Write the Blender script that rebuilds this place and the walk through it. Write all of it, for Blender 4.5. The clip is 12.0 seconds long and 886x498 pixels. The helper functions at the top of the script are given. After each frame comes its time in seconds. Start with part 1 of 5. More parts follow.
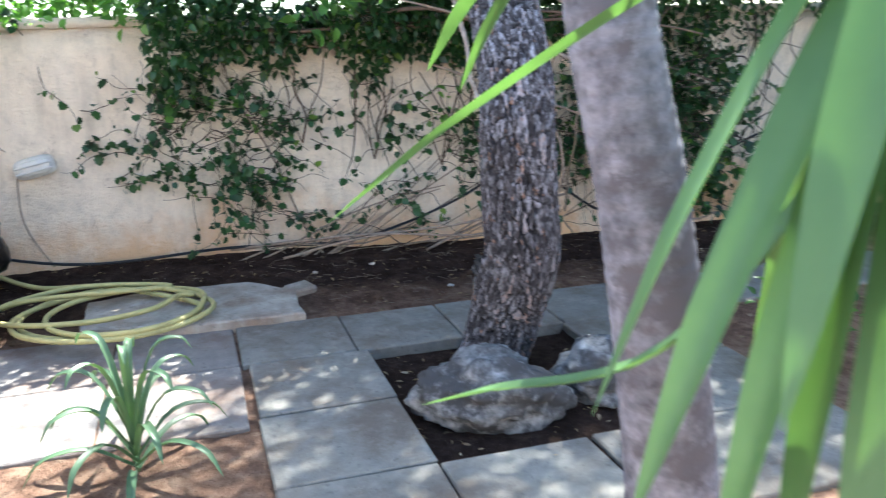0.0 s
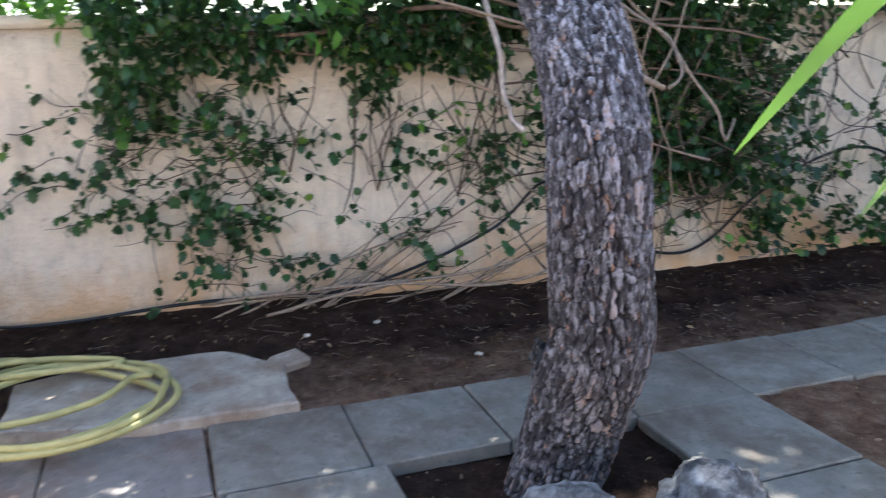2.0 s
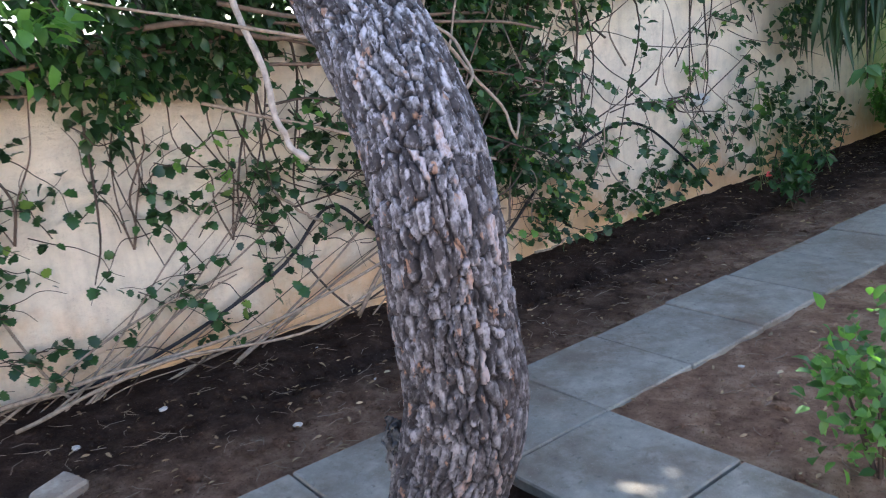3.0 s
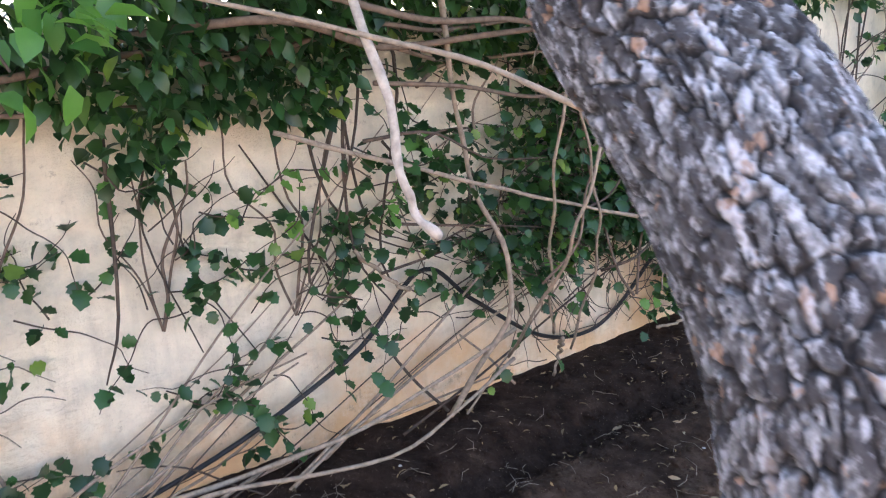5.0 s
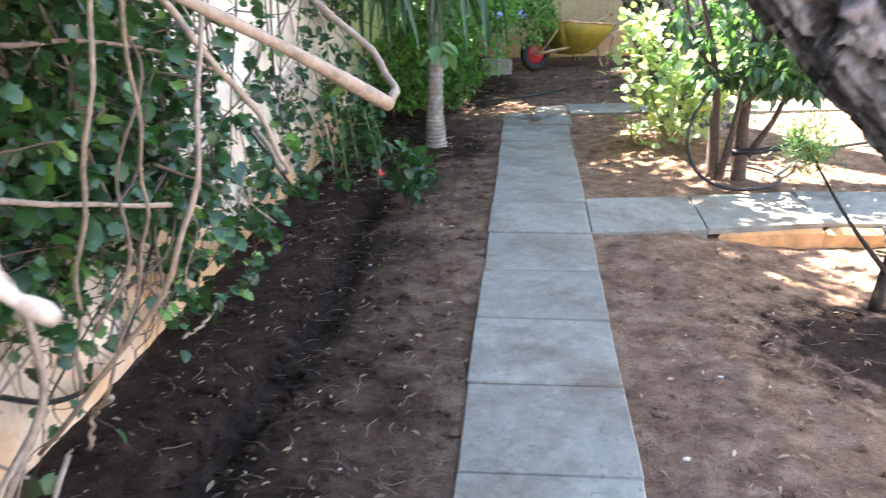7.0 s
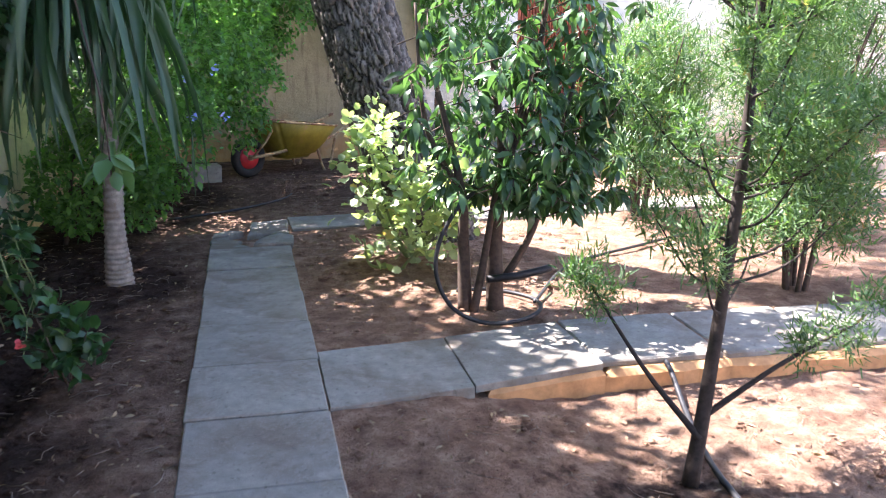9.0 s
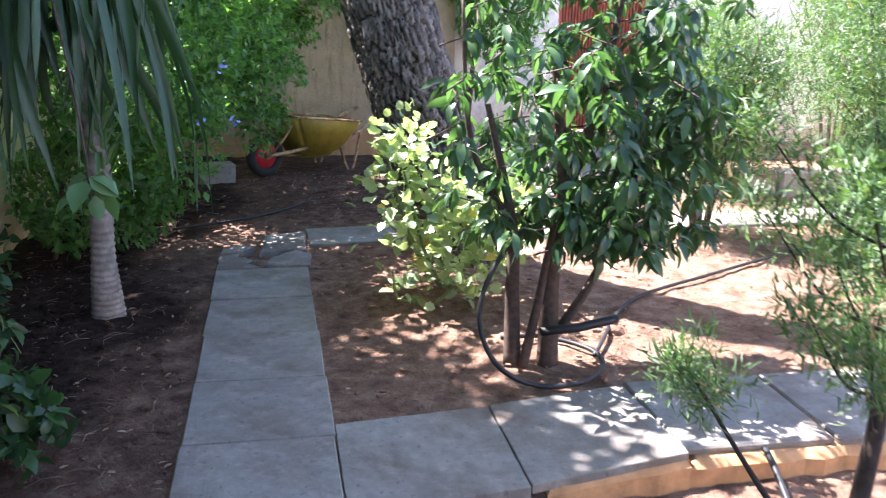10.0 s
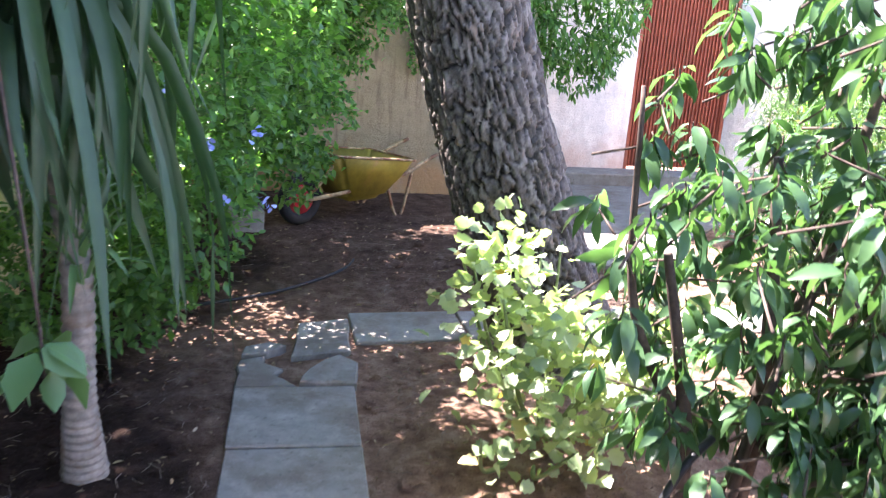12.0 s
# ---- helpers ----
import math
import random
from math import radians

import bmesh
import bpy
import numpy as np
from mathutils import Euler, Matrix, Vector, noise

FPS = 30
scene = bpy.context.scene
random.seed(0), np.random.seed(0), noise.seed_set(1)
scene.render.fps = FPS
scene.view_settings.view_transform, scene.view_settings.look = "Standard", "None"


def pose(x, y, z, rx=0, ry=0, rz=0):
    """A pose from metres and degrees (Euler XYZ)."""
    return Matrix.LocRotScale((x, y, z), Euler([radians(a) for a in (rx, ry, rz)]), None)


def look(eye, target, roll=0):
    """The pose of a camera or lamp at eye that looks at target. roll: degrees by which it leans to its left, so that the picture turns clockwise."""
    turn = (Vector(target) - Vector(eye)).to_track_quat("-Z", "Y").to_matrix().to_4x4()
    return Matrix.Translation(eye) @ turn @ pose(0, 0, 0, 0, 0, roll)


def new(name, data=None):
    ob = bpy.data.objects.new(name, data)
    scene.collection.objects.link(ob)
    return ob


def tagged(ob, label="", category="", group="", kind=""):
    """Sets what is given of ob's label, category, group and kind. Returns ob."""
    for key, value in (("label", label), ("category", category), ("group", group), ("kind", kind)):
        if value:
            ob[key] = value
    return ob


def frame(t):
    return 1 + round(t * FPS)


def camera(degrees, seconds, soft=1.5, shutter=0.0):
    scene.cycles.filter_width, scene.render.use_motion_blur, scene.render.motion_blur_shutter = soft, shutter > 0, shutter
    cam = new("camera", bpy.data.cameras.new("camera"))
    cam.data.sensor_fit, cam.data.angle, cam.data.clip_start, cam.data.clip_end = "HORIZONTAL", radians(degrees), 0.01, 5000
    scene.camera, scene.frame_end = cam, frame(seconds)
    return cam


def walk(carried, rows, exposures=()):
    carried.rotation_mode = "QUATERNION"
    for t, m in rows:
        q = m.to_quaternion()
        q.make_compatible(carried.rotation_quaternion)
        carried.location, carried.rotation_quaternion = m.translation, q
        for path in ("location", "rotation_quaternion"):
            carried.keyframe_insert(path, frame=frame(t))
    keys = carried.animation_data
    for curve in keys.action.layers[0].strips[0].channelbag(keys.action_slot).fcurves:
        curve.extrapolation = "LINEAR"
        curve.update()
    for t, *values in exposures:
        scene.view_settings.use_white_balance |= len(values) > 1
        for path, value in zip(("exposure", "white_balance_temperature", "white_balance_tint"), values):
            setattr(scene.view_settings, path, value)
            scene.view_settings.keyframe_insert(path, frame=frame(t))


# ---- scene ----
cam = camera(56.5, 12.0, soft=1.1, shutter=0.35)
PATH = [
    (0, (3.706, -4.649, 1.31), (1.844, -4.096, 0.831), -1.9),
    (0.5, (3.452, -4.635, 1.32), (1.535, -4.313, 0.851), -1.4),
    (1, (3.205, -4.672, 1.379), (1.271, -4.484, 0.907), -0.7),
    (1.5, (2.983, -4.663, 1.375), (1.063, -4.363, 0.903), -0.5),
    (2, (2.703, -4.591, 1.34), (0.861, -3.975, 0.866), -1.6),
    (2.5, (2.406, -4.585, 1.374), (0.692, -3.674, 0.896), -4.7),
    (3, (2.145, -4.529, 1.396), (0.582, -3.394, 0.877), -6.9),
    (3.5, (1.866, -4.368, 1.391), (0.325, -3.212, 0.852), -4.9),
    (3.7, (1.738, -4.3, 1.409), (0.148, -3.206, 0.882), -3.7),
    (5.3, (0.779, -4.281, 1.558), (-0.71, -3.08, 0.987), -2.7),
    (5.5, (0.654, -4.311, 1.582), (-0.718, -2.98, 0.989), -2.7),
    (6, (0.327, -4.335, 1.55), (-0.608, -2.686, 0.915), -3.2),
    (6.5, (0.054, -4.224, 1.502), (-0.406, -2.407, 0.804), -2.7),
    (7, (-0.074, -3.97, 1.412), (-0.271, -2.11, 0.705), -1.4),
    (7.5, (-0.114, -3.68, 1.343), (-0.06, -1.775, 0.738), -0.6),
    (9.3, (0.033, -2.645, 1.358), (0.49, -0.763, 0.858), 0.5),
    (9.5, (0.04, -2.491, 1.372), (0.48, -0.609, 0.861), 0.1),
    (10, (0.081, -2.118, 1.425), (0.477, -0.235, 0.88), 1.4),
    (10.5, (0.077, -1.849, 1.528), (0.362, 0.038, 0.93), 2.2),
    (11, (0.0, -1.489, 1.584), (0.215, 0.406, 0.98), 1.0),
    (11.5, (-0.02, -1.173, 1.597), (0.239, 0.723, 1.016), 1.3),
    (12, (-0.001, -0.824, 1.654), (0.347, 1.062, 1.085), 3.9),
]
walk(cam, [(t, look(eye, target, roll)) for t, eye, target, roll in PATH],
     exposures=[(0, 2.68, 6150, 5), (0.6, 2.45, 6250, 9), (2, 2.6, 6400, 10), (3.5, 3.2, 6450, 11), (5.5, 3.65, 6800, 12), (6, 4.0, 6950, 14), (6.6, 4.2, 7000, 14), (7, 4.1, 6850, 12), (7.5, 3.85, 6550, 12),
                (9.5, 3.1, 6250, 23), (10.5, 3.15, 6080, 23), (11, 3.48, 6120, 24), (12, 3.66, 6300, 25)])

# ---- light ----
SUN_AZ = Vector((-0.72, 0.58, 0)).normalized()
SUN_EL = radians(57)
world = bpy.data.worlds.new("sky")
scene.world = world
world.use_nodes = True
wn = world.node_tree.nodes
sky = wn.new("ShaderNodeTexSky")
sky.sky_type = "NISHITA"
sky.sun_disc = False
sky.sun_elevation = SUN_EL
sky.sun_rotation = math.atan2(SUN_AZ.x, SUN_AZ.y)
world.node_tree.links.new(sky.outputs[0], wn["Background"].inputs[0])
wn["Background"].inputs[1].default_value = 0.10
sun = new("sun", bpy.data.lights.new("sun", "SUN"))
sun.data.energy = 5.0
sun.data.angle = radians(0.5)
sun.data.color = (1.0, 0.965, 0.90)
sun_way = SUN_AZ * math.cos(SUN_EL) + Vector((0, 0, math.sin(SUN_EL)))
sun.matrix_world = look(sun_way * 30, (0, 0, 0))

rng = np.random.default_rng(7)

# ---- materials ----


def material(name, rough=0.8, metal=0.0, spec=0.3):
    m = bpy.data.materials.new(name)
    m.use_nodes = True
    b = m.node_tree.nodes["Principled BSDF"]
    b.inputs["Roughness"].default_value = rough
    b.inputs["Metallic"].default_value = metal
    b.inputs["Specular IOR Level"].default_value = spec
    return m, m.node_tree.nodes, m.node_tree.links, b


def ramp(nodes, links, fac, stops):
    r = nodes.new("ShaderNodeValToRGB")
    while len(r.color_ramp.elements) < len(stops):
        r.color_ramp.elements.new(0.5)
    for e, (p, c) in zip(r.color_ramp.elements, stops):
        e.position = p
        e.color = (*c, 1)
    links.new(fac, r.inputs[0])
    return r.outputs[0]


def noise_tex(nodes, links, scale, detail=6, rough=0.6, vec=None, stretch=None):
    if vec is None:
        vec = nodes.new("ShaderNodeTexCoord").outputs["Object"]
    if stretch:
        mp = nodes.new("ShaderNodeMapping")
        mp.inputs["Scale"].default_value = stretch
        links.new(vec, mp.inputs[0])
        vec = mp.outputs[0]
    n = nodes.new("ShaderNodeTexNoise")
    n.inputs["Scale"].default_value = scale
    n.inputs["Detail"].default_value = detail
    n.inputs["Roughness"].default_value = rough
    links.new(vec, n.inputs["Vector"])
    return n.outputs["Fac"]


def mix(nodes, links, fac, a, b, mode="MIX"):
    n = nodes.new("ShaderNodeMix")
    n.data_type = "RGBA"
    n.blend_type = mode
    for k, v in ((0, fac), (6, a), (7, b)):
        if isinstance(v, (float, int)):
            n.inputs[k].default_value = v
        elif isinstance(v, tuple):
            n.inputs[k].default_value = (*v, 1)
        else:
            links.new(v, n.inputs[k])
    return n.outputs[2]


def maths(nodes, links, op, a, b=0.0, c=None):
    n = nodes.new("ShaderNodeMath")
    n.operation = op
    for k, v in enumerate((a, b, c)):
        if v is None:
            continue
        if isinstance(v, (float, int)):
            n.inputs[k].default_value = v
        else:
            links.new(v, n.inputs[k])
    return n.outputs[0]


def bump(nodes, links, b, height, strength=0.5, dist=0.01):
    n = nodes.new("ShaderNodeBump")
    n.inputs["Strength"].default_value = strength
    n.inputs["Distance"].default_value = dist
    links.new(height, n.inputs["Height"])
    links.new(n.outputs[0], b.inputs["Normal"])


def mat_soil():
    m, N, L, b = material("soil", 0.95, spec=0.1)
    geo = N.new("ShaderNodeNewGeometry").outputs["Position"]
    sep = N.new("ShaderNodeSeparateXYZ")
    L.new(geo, sep.inputs[0])
    big = noise_tex(N, L, 1.3, 5, 0.6, geo)
    mid = noise_tex(N, L, 9, 8, 0.7, geo)
    fine = noise_tex(N, L, 90, 6, 0.75, geo)
    red = ramp(N, L, mid, [(0.28, (0.115, 0.06, 0.041)), (0.5, (0.305, 0.185, 0.128)), (0.72, (0.53, 0.365, 0.262))])
    dark = ramp(N, L, mid, [(0.3, (0.020, 0.0115, 0.0085)), (0.55, (0.060, 0.036, 0.027)), (0.8, (0.14, 0.09, 0.069))])
    # damp composted bed beside the west wall, drier red earth elsewhere
    side = maths(N, L, "MULTIPLY_ADD", sep.outputs[0], 1.5, 1.25)
    side = maths(N, L, "ADD", side, maths(N, L, "MULTIPLY_ADD", big, 2.2, -1.1))
    lim = N.new("ShaderNodeClamp")
    L.new(side, lim.inputs[0])
    far = maths(N, L, "MULTIPLY_ADD", sep.outputs[1], 0.9, -2.7)
    lim2 = N.new("ShaderNodeClamp")
    L.new(far, lim2.inputs[0])
    lim3 = N.new("ShaderNodeClamp")
    L.new(maths(N, L, "MULTIPLY_ADD", sep.outputs[0], -0.8, 2.0), lim3.inputs[0])
    dry = maths(N, L, "SUBTRACT", lim.outputs[0], maths(N, L, "MULTIPLY", maths(N, L, "MULTIPLY", lim2.outputs[0], 0.7), lim3.outputs[0]))
    # dark watered soil in the framed tree bed
    dist = N.new("ShaderNodeVectorMath")
    dist.operation = "DISTANCE"
    L.new(geo, dist.inputs[0])
    dist.inputs[1].default_value = (0.8, -3.5, 0)
    lim4 = N.new("ShaderNodeClamp")
    L.new(maths(N, L, "MULTIPLY_ADD", dist.outputs["Value"], 4.0, -3.0), lim4.inputs[0])
    dry = maths(N, L, "MULTIPLY", dry, lim4.outputs[0])
    dist2 = N.new("ShaderNodeVectorMath")
    dist2.operation = "DISTANCE"
    L.new(geo, dist2.inputs[0])
    dist2.inputs[1].default_value = (-0.72, 1.9, 0)
    lim5 = N.new("ShaderNodeClamp")
    L.new(maths(N, L, "ADD", maths(N, L, "MULTIPLY_ADD", dist2.outputs["Value"], 5.0, -1.6), maths(N, L, "MULTIPLY_ADD", big, 1.6, -0.8)), lim5.inputs[0])
    dry = maths(N, L, "MULTIPLY", dry, lim5.outputs[0])
    dist3 = N.new("ShaderNodeVectorMath")
    dist3.operation = "DISTANCE"
    L.new(geo, dist3.inputs[0])
    dist3.inputs[1].default_value = (1.3, -1.0, -0.1)
    lim6 = N.new("ShaderNodeClamp")
    L.new(maths(N, L, "ADD", maths(N, L, "MULTIPLY_ADD", dist3.outputs["Value"], 3.5, -1.0), maths(N, L, "MULTIPLY_ADD", mid, 3.0, -1.5)), lim6.inputs[0])
    dry = maths(N, L, "MULTIPLY", dry, lim6.outputs[0])
    col = mix(N, L, dry, dark, red)
    col = mix(N, L, maths(N, L, "MULTIPLY", maths(N, L, "GREATER_THAN", fine, 0.64), 0.55), col, (0.36, 0.26, 0.19))
    col = mix(N, L, maths(N, L, "MULTIPLY", maths(N, L, "LESS_THAN", fine, 0.40), 0.65), col, (0.03, 0.016, 0.011))
    L.new(col, b.inputs["Base Color"])
    bump(N, L, b, maths(N, L, "ADD", fine, maths(N, L, "MULTIPLY", mid, 2.0)), 1.0, 0.035)
    return m


def mat_concrete(name, tint=(0.23, 0.219, 0.193), brown=(0.125, 0.094, 0.07)):
    m, N, L, b = material(name, 0.85, spec=0.25)
    geo = N.new("ShaderNodeNewGeometry").outputs["Position"]
    rnd = N.new("ShaderNodeObjectInfo").outputs["Random"]
    big = noise_tex(N, L, 2.6, 6, 0.65, geo)
    mid = noise_tex(N, L, 14, 7, 0.7, geo)
    fine = noise_tex(N, L, 160, 4, 0.7, geo)
    lo = tuple(c * 0.72 for c in tint)
    hi = tuple(min(1, c * 1.3) for c in tint)
    base = ramp(N, L, mid, [(0.25, lo), (0.5, tint), (0.75, hi)])
    base = mix(N, L, maths(N, L, "MULTIPLY", rnd, 0.35), base, tuple(c * 0.62 for c in tint))
    dirt = ramp(N, L, big, [(0.44, (0, 0, 0)), (0.62, (1, 1, 1))])
    base = mix(N, L, maths(N, L, "MULTIPLY", dirt, 0.75), base, brown)
    wash = ramp(N, L, noise_tex(N, L, 5.5, 8, 0.75, geo), [(0.52, (0, 0, 0)), (0.66, (1, 1, 1))])
    base = mix(N, L, maths(N, L, "MULTIPLY", wash, 0.4), base, tuple(min(1, c * 1.55) for c in tint))
    base = mix(N, L, maths(N, L, "MULTIPLY", maths(N, L, "GREATER_THAN", fine, 0.63), 0.35), base, (0.38, 0.36, 0.34))
    spot = noise_tex(N, L, 38, 4, 0.6, geo)
    base = mix(N, L, maths(N, L, "MULTIPLY", ramp(N, L, spot, [(0.60, (0, 0, 0)), (0.68, (1, 1, 1))]), 0.55), base, tuple(c * 0.4 for c in tint))
    L.new(base, b.inputs["Base Color"])
    bump(N, L, b, maths(N, L, "ADD", maths(N, L, "MULTIPLY", fine, 0.6), mid), 0.5, 0.008)
    return m


def mat_plaster(name, pale, warm, low=0.45, dirty=0.22):
    m, N, L, b = material(name, 0.9, spec=0.15)
    geo = N.new("ShaderNodeNewGeometry").outputs["Position"]
    sep = N.new("ShaderNodeSeparateXYZ")
    L.new(geo, sep.inputs[0])
    big = noise_tex(N, L, 1.7, 6, 0.65, geo)
    mid = noise_tex(N, L, 8, 8, 0.7, geo)
    streak = noise_tex(N, L, 5, 6, 0.6, geo, (3.0, 3.0, 0.35))
    fine = noise_tex(N, L, 70, 8, 0.8, geo)
    base = ramp(N, L, mid, [(0.3, tuple(c * 0.8 for c in pale)), (0.5, pale), (0.75, tuple(min(1, c * 1.12) for c in pale))])
    # old ochre coat showing along the foot, where the newer coat has come off
    edge = maths(N, L, "ADD", sep.outputs[2], maths(N, L, "MULTIPLY_ADD", big, 1.5, -0.75))
    foot = ramp(N, L, edge, [(low - 0.32, (1, 1, 1)), (low + 0.05, (0, 0, 0))])
    base = mix(N, L, maths(N, L, "MULTIPLY", foot, 0.8), base, warm)
    stain = ramp(N, L, streak, [(0.52, (0, 0, 0)), (0.75, (1, 1, 1))])
    base = mix(N, L, maths(N, L, "MULTIPLY", stain, dirty), base, (0.24 * pale[0] / 0.8, 0.17 * pale[0] / 0.8, 0.12 * pale[0] / 0.8))
    blot = ramp(N, L, noise_tex(N, L, 3.3, 9, 0.72, geo), [(0.53, (0, 0, 0)), (0.62, (1, 1, 1))])
    base = mix(N, L, maths(N, L, "MULTIPLY", blot, 0.45), base, tuple(min(1, c * 1.18) for c in pale))
    scar = ramp(N, L, noise_tex(N, L, 6.5, 9, 0.8, geo), [(0.60, (0, 0, 0)), (0.66, (1, 1, 1))])
    base = mix(N, L, maths(N, L, "MULTIPLY", scar, 0.5), base, (0.30, 0.21, 0.15))
    base = mix(N, L, maths(N, L, "MULTIPLY", maths(N, L, "GREATER_THAN", fine, 0.66), 0.35), base, (0.3, 0.22, 0.16))
    L.new(base, b.inputs["Base Color"])
    dash = noise_tex(N, L, 34, 4, 0.6, geo, (1.0, 0.6, 1.3))
    pit = ramp(N, L, dash, [(0.40, (0, 0, 0)), (0.56, (1, 1, 1))])
    rough = maths(N, L, "ADD", maths(N, L, "MULTIPLY", fine, 0.8), maths(N, L, "MULTIPLY", mid, 1.2))
    bump(N, L, b, maths(N, L, "ADD", rough, maths(N, L, "MULTIPLY", pit, 0.30)), 0.7, 0.014)
    return m


def mat_leaf(name, dark, light, trans=0.35, rough=0.42, tip=None):
    m, N, L, b = material(name, rough, spec=0.5)
    rnd = N.new("ShaderNodeNewGeometry").outputs["Random Per Island"]
    obj = N.new("ShaderNodeTexCoord").outputs["Object"]
    nz = noise_tex(N, L, 30, 3, 0.5, obj)
    col = ramp(N, L, rnd, [(0.0, dark), (0.65, light), (0.93, tuple(c * 1.25 for c in light)), (1.0, tip or light)])
    col = mix(N, L, maths(N, L, "MULTIPLY", nz, 0.5), col, dark)
    L.new(col, b.inputs["Base Color"])
    t = N.new("ShaderNodeBsdfTranslucent")
    tint = mix(N, L, 0.6, col, (0.85, 1.0, 0.38), "MULTIPLY")
    L.new(mix(N, L, 1.0, tint, (2.2, 2.2, 1.6), "MULTIPLY"), t.inputs[0])
    ms = N.new("ShaderNodeMixShader")
    ms.inputs[0].default_value = trans
    L.new(b.outputs[0], ms.inputs[1])
    L.new(t.outputs[0], ms.inputs[2])
    L.new(ms.outputs[0], N["Material Output"].inputs[0])
    return m


def mat_bark(name, tones, crack, warm, scale=None):
    m, N, L, b = material(name, 0.9, spec=0.2)
    tone = N.new("ShaderNodeAttribute")
    tone.attribute_name = "plate"
    gap = N.new("ShaderNodeAttribute")
    gap.attribute_name = "furrow"
    obj = N.new("ShaderNodeTexCoord").outputs["Object"]
    mid = noise_tex(N, L, 26, 7, 0.7, obj)
    fine = noise_tex(N, L, 150, 5, 0.7, obj)
    f = maths(N, L, "ADD", maths(N, L, "MULTIPLY", tone.outputs["Fac"], 0.65), maths(N, L, "MULTIPLY_ADD", mid, 1.3, -0.42))
    col = ramp(N, L, f, [(0.05, tones[0]), (0.45, tones[1]), (0.85, tones[2])])
    patch = ramp(N, L, maths(N, L, "ADD", tone.outputs["Fac"], maths(N, L, "MULTIPLY_ADD", mid, 0.5, -0.25)), [(0.90, (0, 0, 0)), (0.97, (1, 1, 1))])
    col = mix(N, L, maths(N, L, "MULTIPLY", patch, 0.6), col, warm)
    if scale:
        flake = noise_tex(N, L, 58, 5, 0.62, obj, (1.0, 1.0, 0.65))
        pale = ramp(N, L, maths(N, L, "ADD", flake, maths(N, L, "MULTIPLY_ADD", tone.outputs["Fac"], 0.22, -0.11)), [(0.50, (0, 0, 0)), (0.64, (1, 1, 1))])
        # the upper trunk has shed more of its dark outer scales
        up = N.new("ShaderNodeSeparateXYZ")
        L.new(obj, up.inputs[0])
        shed = N.new("ShaderNodeClamp")
        L.new(maths(N, L, "ADD", maths(N, L, "MULTIPLY_ADD", up.outputs[2], 0.6, -0.05), maths(N, L, "MULTIPLY_ADD", mid, 0.8, -0.4)), shed.inputs[0])
        shed.inputs[1].default_value = 0.14
        shed.inputs[2].default_value = 0.9
        col = mix(N, L, maths(N, L, "MULTIPLY", pale, shed.outputs[0]), col, scale)
        scar = ramp(N, L, noise_tex(N, L, 31, 3, 0.5, obj, (1.0, 1.0, 0.7)), [(0.64, (0, 0, 0)), (0.68, (1, 1, 1))])
        col = mix(N, L, maths(N, L, "MULTIPLY", scar, 0.75), col, warm)
    col = mix(N, L, gap.outputs["Fac"], col, crack)
    L.new(col, b.inputs["Base Color"])
    bump(N, L, b, maths(N, L, "ADD", mid, maths(N, L, "MULTIPLY", fine, 0.6)), 0.7, 0.008)
    return m


def mat_plain(name, col, rough=0.7, metal=0.0, spec=0.3, vary=0.25, scale=25, relief=0.2, second=None, cut=0.6):
    m, N, L, b = material(name, rough, metal, spec)
    obj = N.new("ShaderNodeTexCoord").outputs["Object"]
    n = noise_tex(N, L, scale, 6, 0.65, obj)
    c = ramp(N, L, n, [(0.3, tuple(v * (1 - vary) for v in col)), (0.7, tuple(min(1, v * (1 + vary)) for v in col))])
    if second:
        n2 = noise_tex(N, L, scale * 0.35, 8, 0.7, obj)
        c = mix(N, L, ramp(N, L, n2, [(cut - 0.05, (0, 0, 0)), (cut + 0.05, (1, 1, 1))]), c, second)
    L.new(c, b.inputs["Base Color"])
    bump(N, L, b, n, relief, 0.004)
    return m


M_SOIL = mat_soil()
M_SLAB = mat_concrete("grey paving concrete")
M_SLAB_PALE = mat_concrete("pale paving stone", (0.38, 0.34, 0.29), (0.22, 0.15, 0.105))
M_SLAB_EDGE = mat_concrete("pinkish paving", (0.22, 0.20, 0.185), (0.15, 0.095, 0.07))
M_WALL = mat_plaster("cream plaster", (0.80, 0.69, 0.55), (0.72, 0.43, 0.21), 0.36)
M_WALL_END = mat_plaster("ochre plaster", (0.35, 0.275, 0.17), (0.42, 0.24, 0.11), 0.45, 0.7)
M_WALL_HOUSE = mat_plaster("pale pink plaster", (0.82, 0.74, 0.67), (0.62, 0.40, 0.30), 0.35)
M_IVY = mat_leaf("vine leaf", (0.010, 0.033, 0.011), (0.036, 0.098, 0.027), 0.25, 0.4, (0.2, 0.3, 0.05))
# paler leaf tone; on the wall top and hedge it paints sunlight
M_IVY_PALE = mat_leaf("young and sunlit vine leaf", (0.05, 0.13, 0.03), (0.13, 0.27, 0.06), 0.4, 0.42)
M_HEDGE = mat_leaf("hedge leaf", (0.034, 0.092, 0.024), (0.118, 0.25, 0.065), 0.42, 0.42)
M_BUSH = mat_leaf("glossy drooping leaf", (0.022, 0.056, 0.024), (0.07, 0.138, 0.055), 0.33, 0.32)
M_SPOON = mat_leaf("thick spoon-shaped leaf", (0.03, 0.075, 0.034), (0.075, 0.15, 0.068), 0.12, 0.45)
M_LIME = mat_leaf("pale lobed leaf", (0.15, 0.205, 0.105), (0.365, 0.425, 0.245), 0.32, 0.5, (0.5, 0.28, 0.06))
